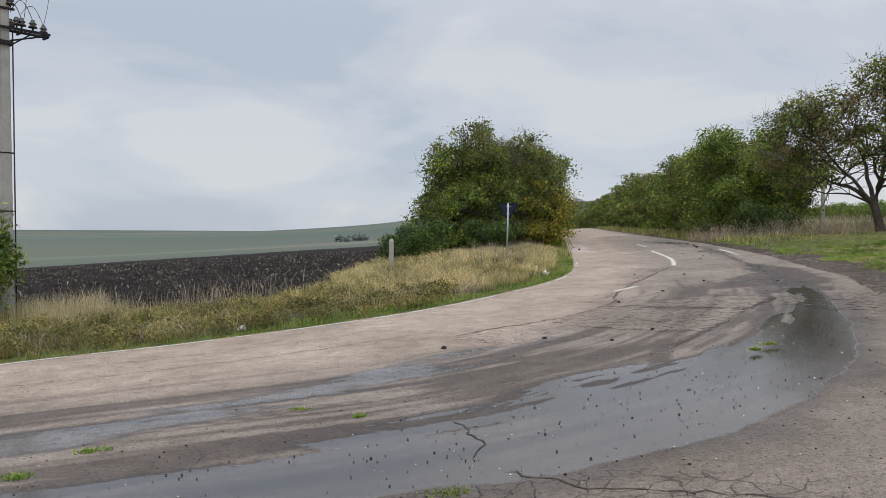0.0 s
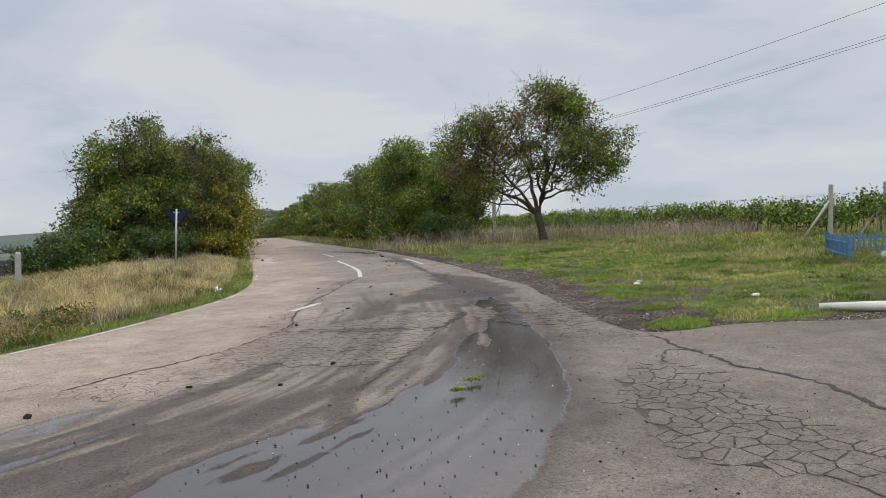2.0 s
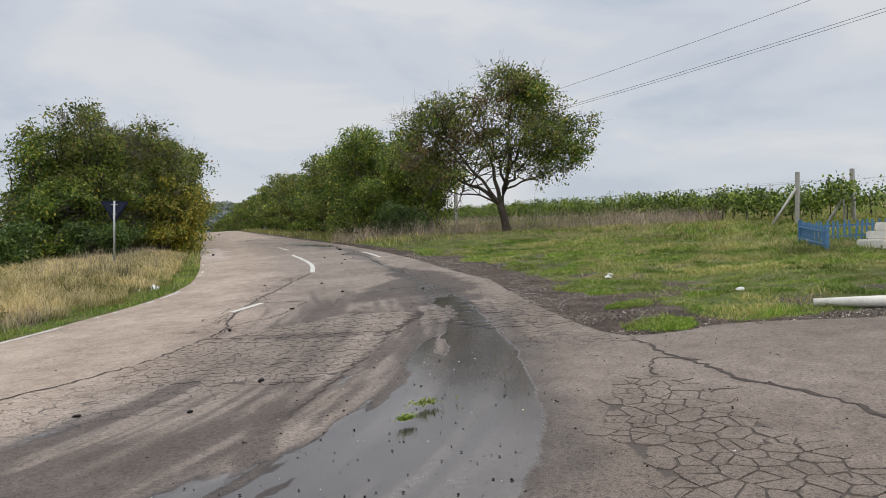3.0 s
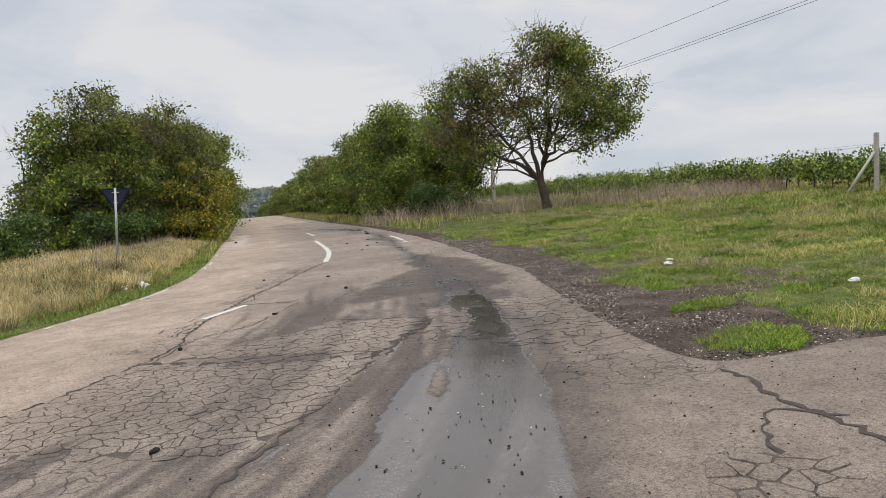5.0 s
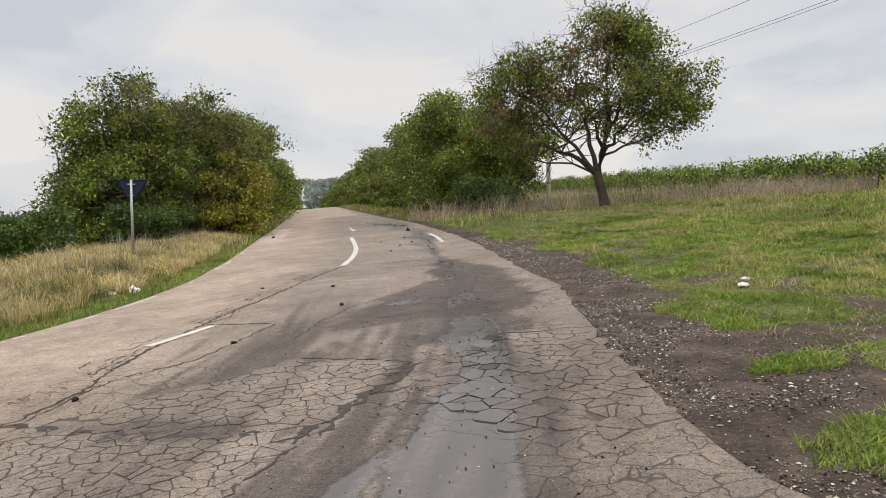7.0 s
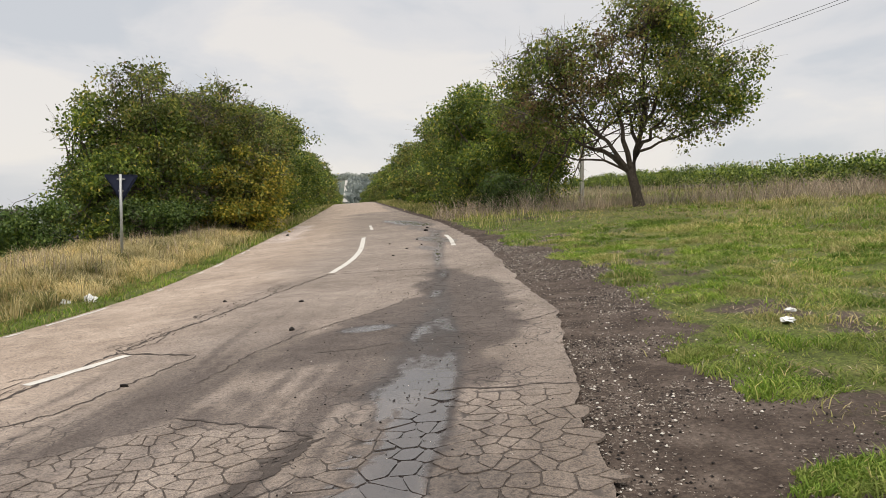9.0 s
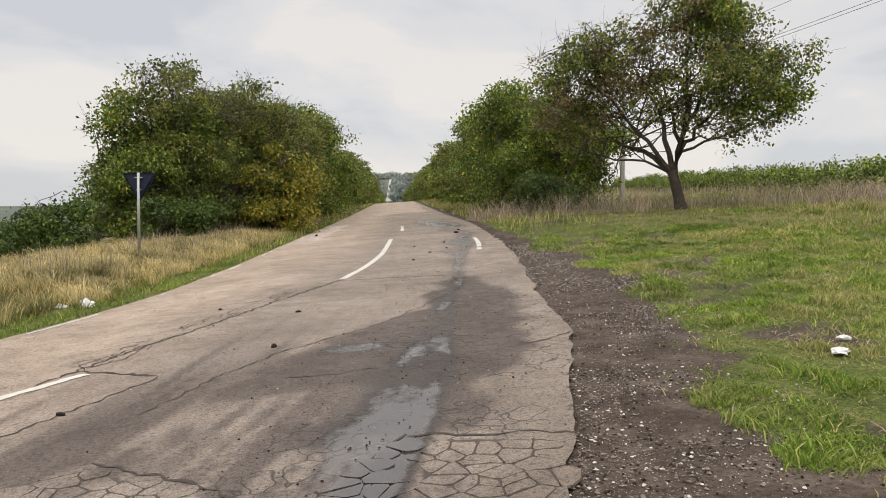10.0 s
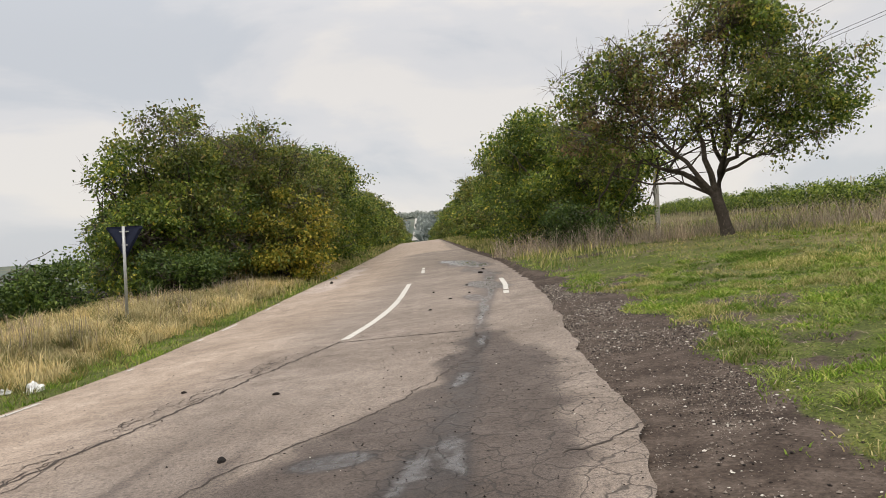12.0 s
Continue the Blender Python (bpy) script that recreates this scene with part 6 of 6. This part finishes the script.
for name, pick, mat, label in (("green_tussocks", hue < 0.5, GRASS_GREEN, "bright green tufts of meadow grass"), ("pale_tussocks", (hue >= 0.5) & (hue < 0.85), GRASS_MEADOW, "pale straw-green tufts of meadow grass"),
                               ("weedy_tussocks", hue >= 0.85, GRASS_OLIVE, "olive weeds scattered in the meadow")):
    tussocks(name, g[pick], 34, rng.uniform(0.07, 0.2, pick.sum()), high[pick], 0.005 + 0.0006 * dist[pick], mat, label, 156 + len(name), 0.75)

# dense low cushions of green on the gravel
for k, (cx, cy, ax, ay) in enumerate(PATCHES):
    prng = np.random.default_rng(600 + k)
    w = prng.uniform(0, 6.28, 2600)
    r = np.sqrt(prng.random(2600)) * (0.35 + 1.15 * fbm(np.cos(w) * 2 + k * 3, np.sin(w) * 2, 1.0, 7))
    q = np.stack([cx + ax * r * np.cos(w), cy + ay * r * np.sin(w)], -1)
    q = q[~on_road(q[:, 0], q[:, 1])]
    blades("grass_cushion", q, prng.uniform(0.02, 0.055, len(q)), np.full(len(q), 0.010), GRASS_GREEN, "low bright green plants on the gravel shoulder", 620 + k, 0.9)

# dead weeds under the walnut and below the vineyard
p, rng = scatter(161, 150000, 13, 56, 22, 70)
line = [(15.5, 41.5), (17.5, 36.5), (20.5, 34.0), (27, 30.5), (36, 38), (52, 62)]
dd, at_, ss = line_dist(p[:, 0], p[:, 1], line)
keep = (dd < 2.4 + 1.2 * (clump(p, 2.0, 163) - 0.5)) & ~on_road(p[:, 0], p[:, 1])
g = p[keep]
blades("dead_weeds", g, rng.uniform(0.25, 1.0, len(g)) * (0.2 + 1.15 * smooth(0.3, 0.7, clump(g, 0.6, 165))), np.full(len(g), 0.015), WEED_DEAD, "tall pinkish dead weeds below the walnut and vineyard", 166, 0.95)
# rough grass along both feet of the tree rows
p, rng = scatter(171, 60000, 4, 40, 30, 130)
dl, _, sl = line_dist(p[:, 0], p[:, 1], LEFT_EDGE)
dr, _, sr = line_dist(p[:, 0], p[:, 1], RIGHT_EDGE)
keep = ((sl < 0) & (dl < 4.5)) | ((sr > 0) & (dr < 3.5) & (dr > 0.4))
g = p[keep]
blades("row_grass", g, rng.uniform(0.12, 0.45, len(g)), 0.012 + 0.0005 * g[:, 1], GRASS_MEADOW, "rough grass at the feet of the tree rows", 172, 0.5)


def pebbles(name, pts, size, mat, label, seed, lift, on_asphalt):
    """Small eight-faced stones."""
    rng = np.random.default_rng(seed)
    n = len(pts)
    if on_asphalt:
        z = height(pts[:, 0], pts[:, 1]) + 0.012 * (fbm(pts[:, 0], pts[:, 1], 1.4, 91) - 0.5)
    else:
        z = verge(pts[:, 0], pts[:, 1]) - 0.045 * smooth(1.6, 0.1, line_dist(pts[:, 0], pts[:, 1], RIGHT_EDGE)[0])
    c = np.column_stack([pts, z + lift * size])
    o = np.array([(1, 0, 0), (0, 1, 0), (-1, 0, 0), (0, -1, 0), (0, 0, 0.75), (0, 0, -0.7)], float)
    s_ = size[:, None, None] * (0.7 + 0.6 * rng.random((n, 6, 1)))
    a = rng.uniform(0, 6.28, n)
    rot = np.stack([np.stack([np.cos(a), -np.sin(a)], -1), np.stack([np.sin(a), np.cos(a)], -1)], 1)
    ov = np.repeat(o[None], n, 0) * s_ * np.stack([np.ones(n), rng.uniform(0.5, 1, n), rng.uniform(0.5, 0.9, n)], -1)[:, None, :]
    ov[..., :2] = np.einsum("nij,nkj->nki", rot, ov[..., :2])
    v = (c[:, None] + ov).reshape(-1, 3)
    t = np.array([(0, 1, 4), (1, 2, 4), (2, 3, 4), (3, 0, 4), (1, 0, 5), (2, 1, 5), (3, 2, 5), (0, 3, 5)])
    f = (np.arange(n)[:, None, None] * 6 + t[None]).reshape(-1, 3)
    return tagged(new(name, mesh_arrays(name, v, f, mat)), label, "stones", kind="stuff")


p, rng = scatter(181, 90000, -6, 12, 2.5, 24)
dw, ww, sw = line_dist(p[:, 0], p[:, 1], WET_LINE)
rd = on_road(p[:, 0], p[:, 1])
near_wet = np.where(sw > 0, smooth(4.2, 0.2, dw), smooth(1.6, 0.3, dw))
keep = rd & (rng.random(len(p)) < 0.17 * near_wet + 0.012)
g = p[keep]
half = rng.random(len(g)) < 0.88
sz = 0.004 + 0.009 * rng.random(len(g)) ** 2.2
blk = g[half]
pebbles("dark_grit", blk, sz[half], CLOD, "dark grit scattered on the wet asphalt", 182, 0.5, True)
pebbles("pale_grit", g[~half], sz[~half] * 0.8, PALE_STONE, "pale grit scattered on the asphalt", 183, 0.5, True)

p, rng = scatter(191, 420000, 6.5, 13, 7, 27)
dm = dirt_mask(p[:, 0], p[:, 1])
dr, _, sr = line_dist(p[:, 0], p[:, 1], RIGHT_EDGE)
keep = (sr > 0) & (rng.random(len(p)) < dm * (0.12 + 0.88 * smooth(0.34, 0.60, fbm(p[:, 0], p[:, 1], 0.8, 193))))
g = p[keep]
kind = rng.random(len(g))
sz = 0.003 + 0.0135 * rng.random(len(g)) ** 6
m1, m2 = kind < 0.11, kind > 0.62
pebbles("gravel", g[m1], sz[m1], PALE_STONE, "pale gravel chips on the dirt shoulder", 194, 0.35, False)
pebbles("gravel", g[~m1 & ~m2], sz[~m1 & ~m2], STONE, "grey-brown gravel on the dirt shoulder", 195, 0.35, False)
pebbles("soil_crumbs", g[m2], sz[m2] * 0.9, CLOD, "dark crumbs of soil on the dirt shoulder", 196, 0.35, False)

# crumbled asphalt along the broken edge
p, rng = scatter(201, 40000, 6, 12, 9, 26)
dr, _, sr = line_dist(p[:, 0], p[:, 1], RIGHT_EDGE)
keep = (sr > 0) & (dr < 0.18 * rng.random(len(p)) ** 0.7 + 0.02) & (rng.random(len(p)) < 0.6)
g = p[keep]
pebbles("edge_rubble", g, 0.004 + 0.013 * rng.random(len(g)) ** 2, STONE, "crumbled asphalt along the broken road edge", 202, 0.3, False)

# clods and straw on the ploughed field
p, rng = scatter(211, 60000, -45, 0, 20, 60)
pm = plough_mask(p[:, 0], p[:, 1])
keep = (pm > 0.6) & (rng.random(len(p)) < np.clip(22 / p[:, 1], 0.2, 1) * 0.8)
g = p[keep]
pebbles("clods", g, 0.05 + 0.13 * rng.random(len(g)) ** 2, CLOD, "black clods of ploughed earth", 212, 0.4, False)
keep = (pm > 0.5) & (rng.random(len(p)) < 0.10)
g = p[keep]
blades("stubble", g, rng.uniform(0.05, 0.16, len(g)), np.full(len(g), 0.03), WEED_DEAD, "pale stubble in the ploughed earth", 213, 1.6, 0.08)

# fresh green sprigs on the road
for k, (x, y, s_) in enumerate([(3.75, 8.3, 0.16), (0.05, 4.28, 0.2), (-2.71, 5.6, 0.16), (-1.29, 6.6, 0.13), (-2.96, 5.05, 0.16), (3.45, 8.0, 0.08), (-0.7, 6.2, 0.07)]):
    rng = np.random.default_rng(400 + k)
    n = 110
    c = np.stack([rng.normal(x, s_ * 0.36, n), rng.normal(y, s_ * 0.2, n)], -1)
    ob = blades("grass_tuft", c, rng.uniform(0.015, 0.05, n), np.full(n, 0.012), GRASS_GREEN, "torn tuft of yellow-green grass on the wet asphalt", 410 + k, 1.3, 0.03)
    ob["kind"] = "stuff"

# far hedges and woods on the hill and in the fields, haze painted into their leaves
def far_wood(seed, centre, length, deep, tall, count, label, angle):
    rng = np.random.default_rng(seed)
    n = count
    u_, v_ = rng.uniform(-length / 2, length / 2, n), rng.uniform(-deep / 2, deep / 2, n)
    ca, sa = math.cos(radians(angle)), math.sin(radians(angle))
    px, py = centre[0] + u_ * ca - v_ * sa, centre[1] + u_ * sa + v_ * ca
    top = tall * (0.55 + 0.6 * fbm(u_, v_ * 0 + seed, 14.0, 5))
    pz = height(px, py) + top * rng.random(n) ** 0.6
    c = np.stack([px, py, pz], -1)
    o = rng.normal(size=(n, 3, 3)) * (tall * 0.16)
    v = (c[:, None] + o).reshape(-1, 3)
    ob = new("far_wood", mesh_arrays("far_wood", v, np.arange(n * 3).reshape(-1, 3), HAZED_LEAF))
    return tagged(ob, label, "woods", kind="stuff")


far_wood(501, (175, 1130), 190, 60, 10, 5000, "distant wood on the far hill, haze put into its grey-green colour", 0)
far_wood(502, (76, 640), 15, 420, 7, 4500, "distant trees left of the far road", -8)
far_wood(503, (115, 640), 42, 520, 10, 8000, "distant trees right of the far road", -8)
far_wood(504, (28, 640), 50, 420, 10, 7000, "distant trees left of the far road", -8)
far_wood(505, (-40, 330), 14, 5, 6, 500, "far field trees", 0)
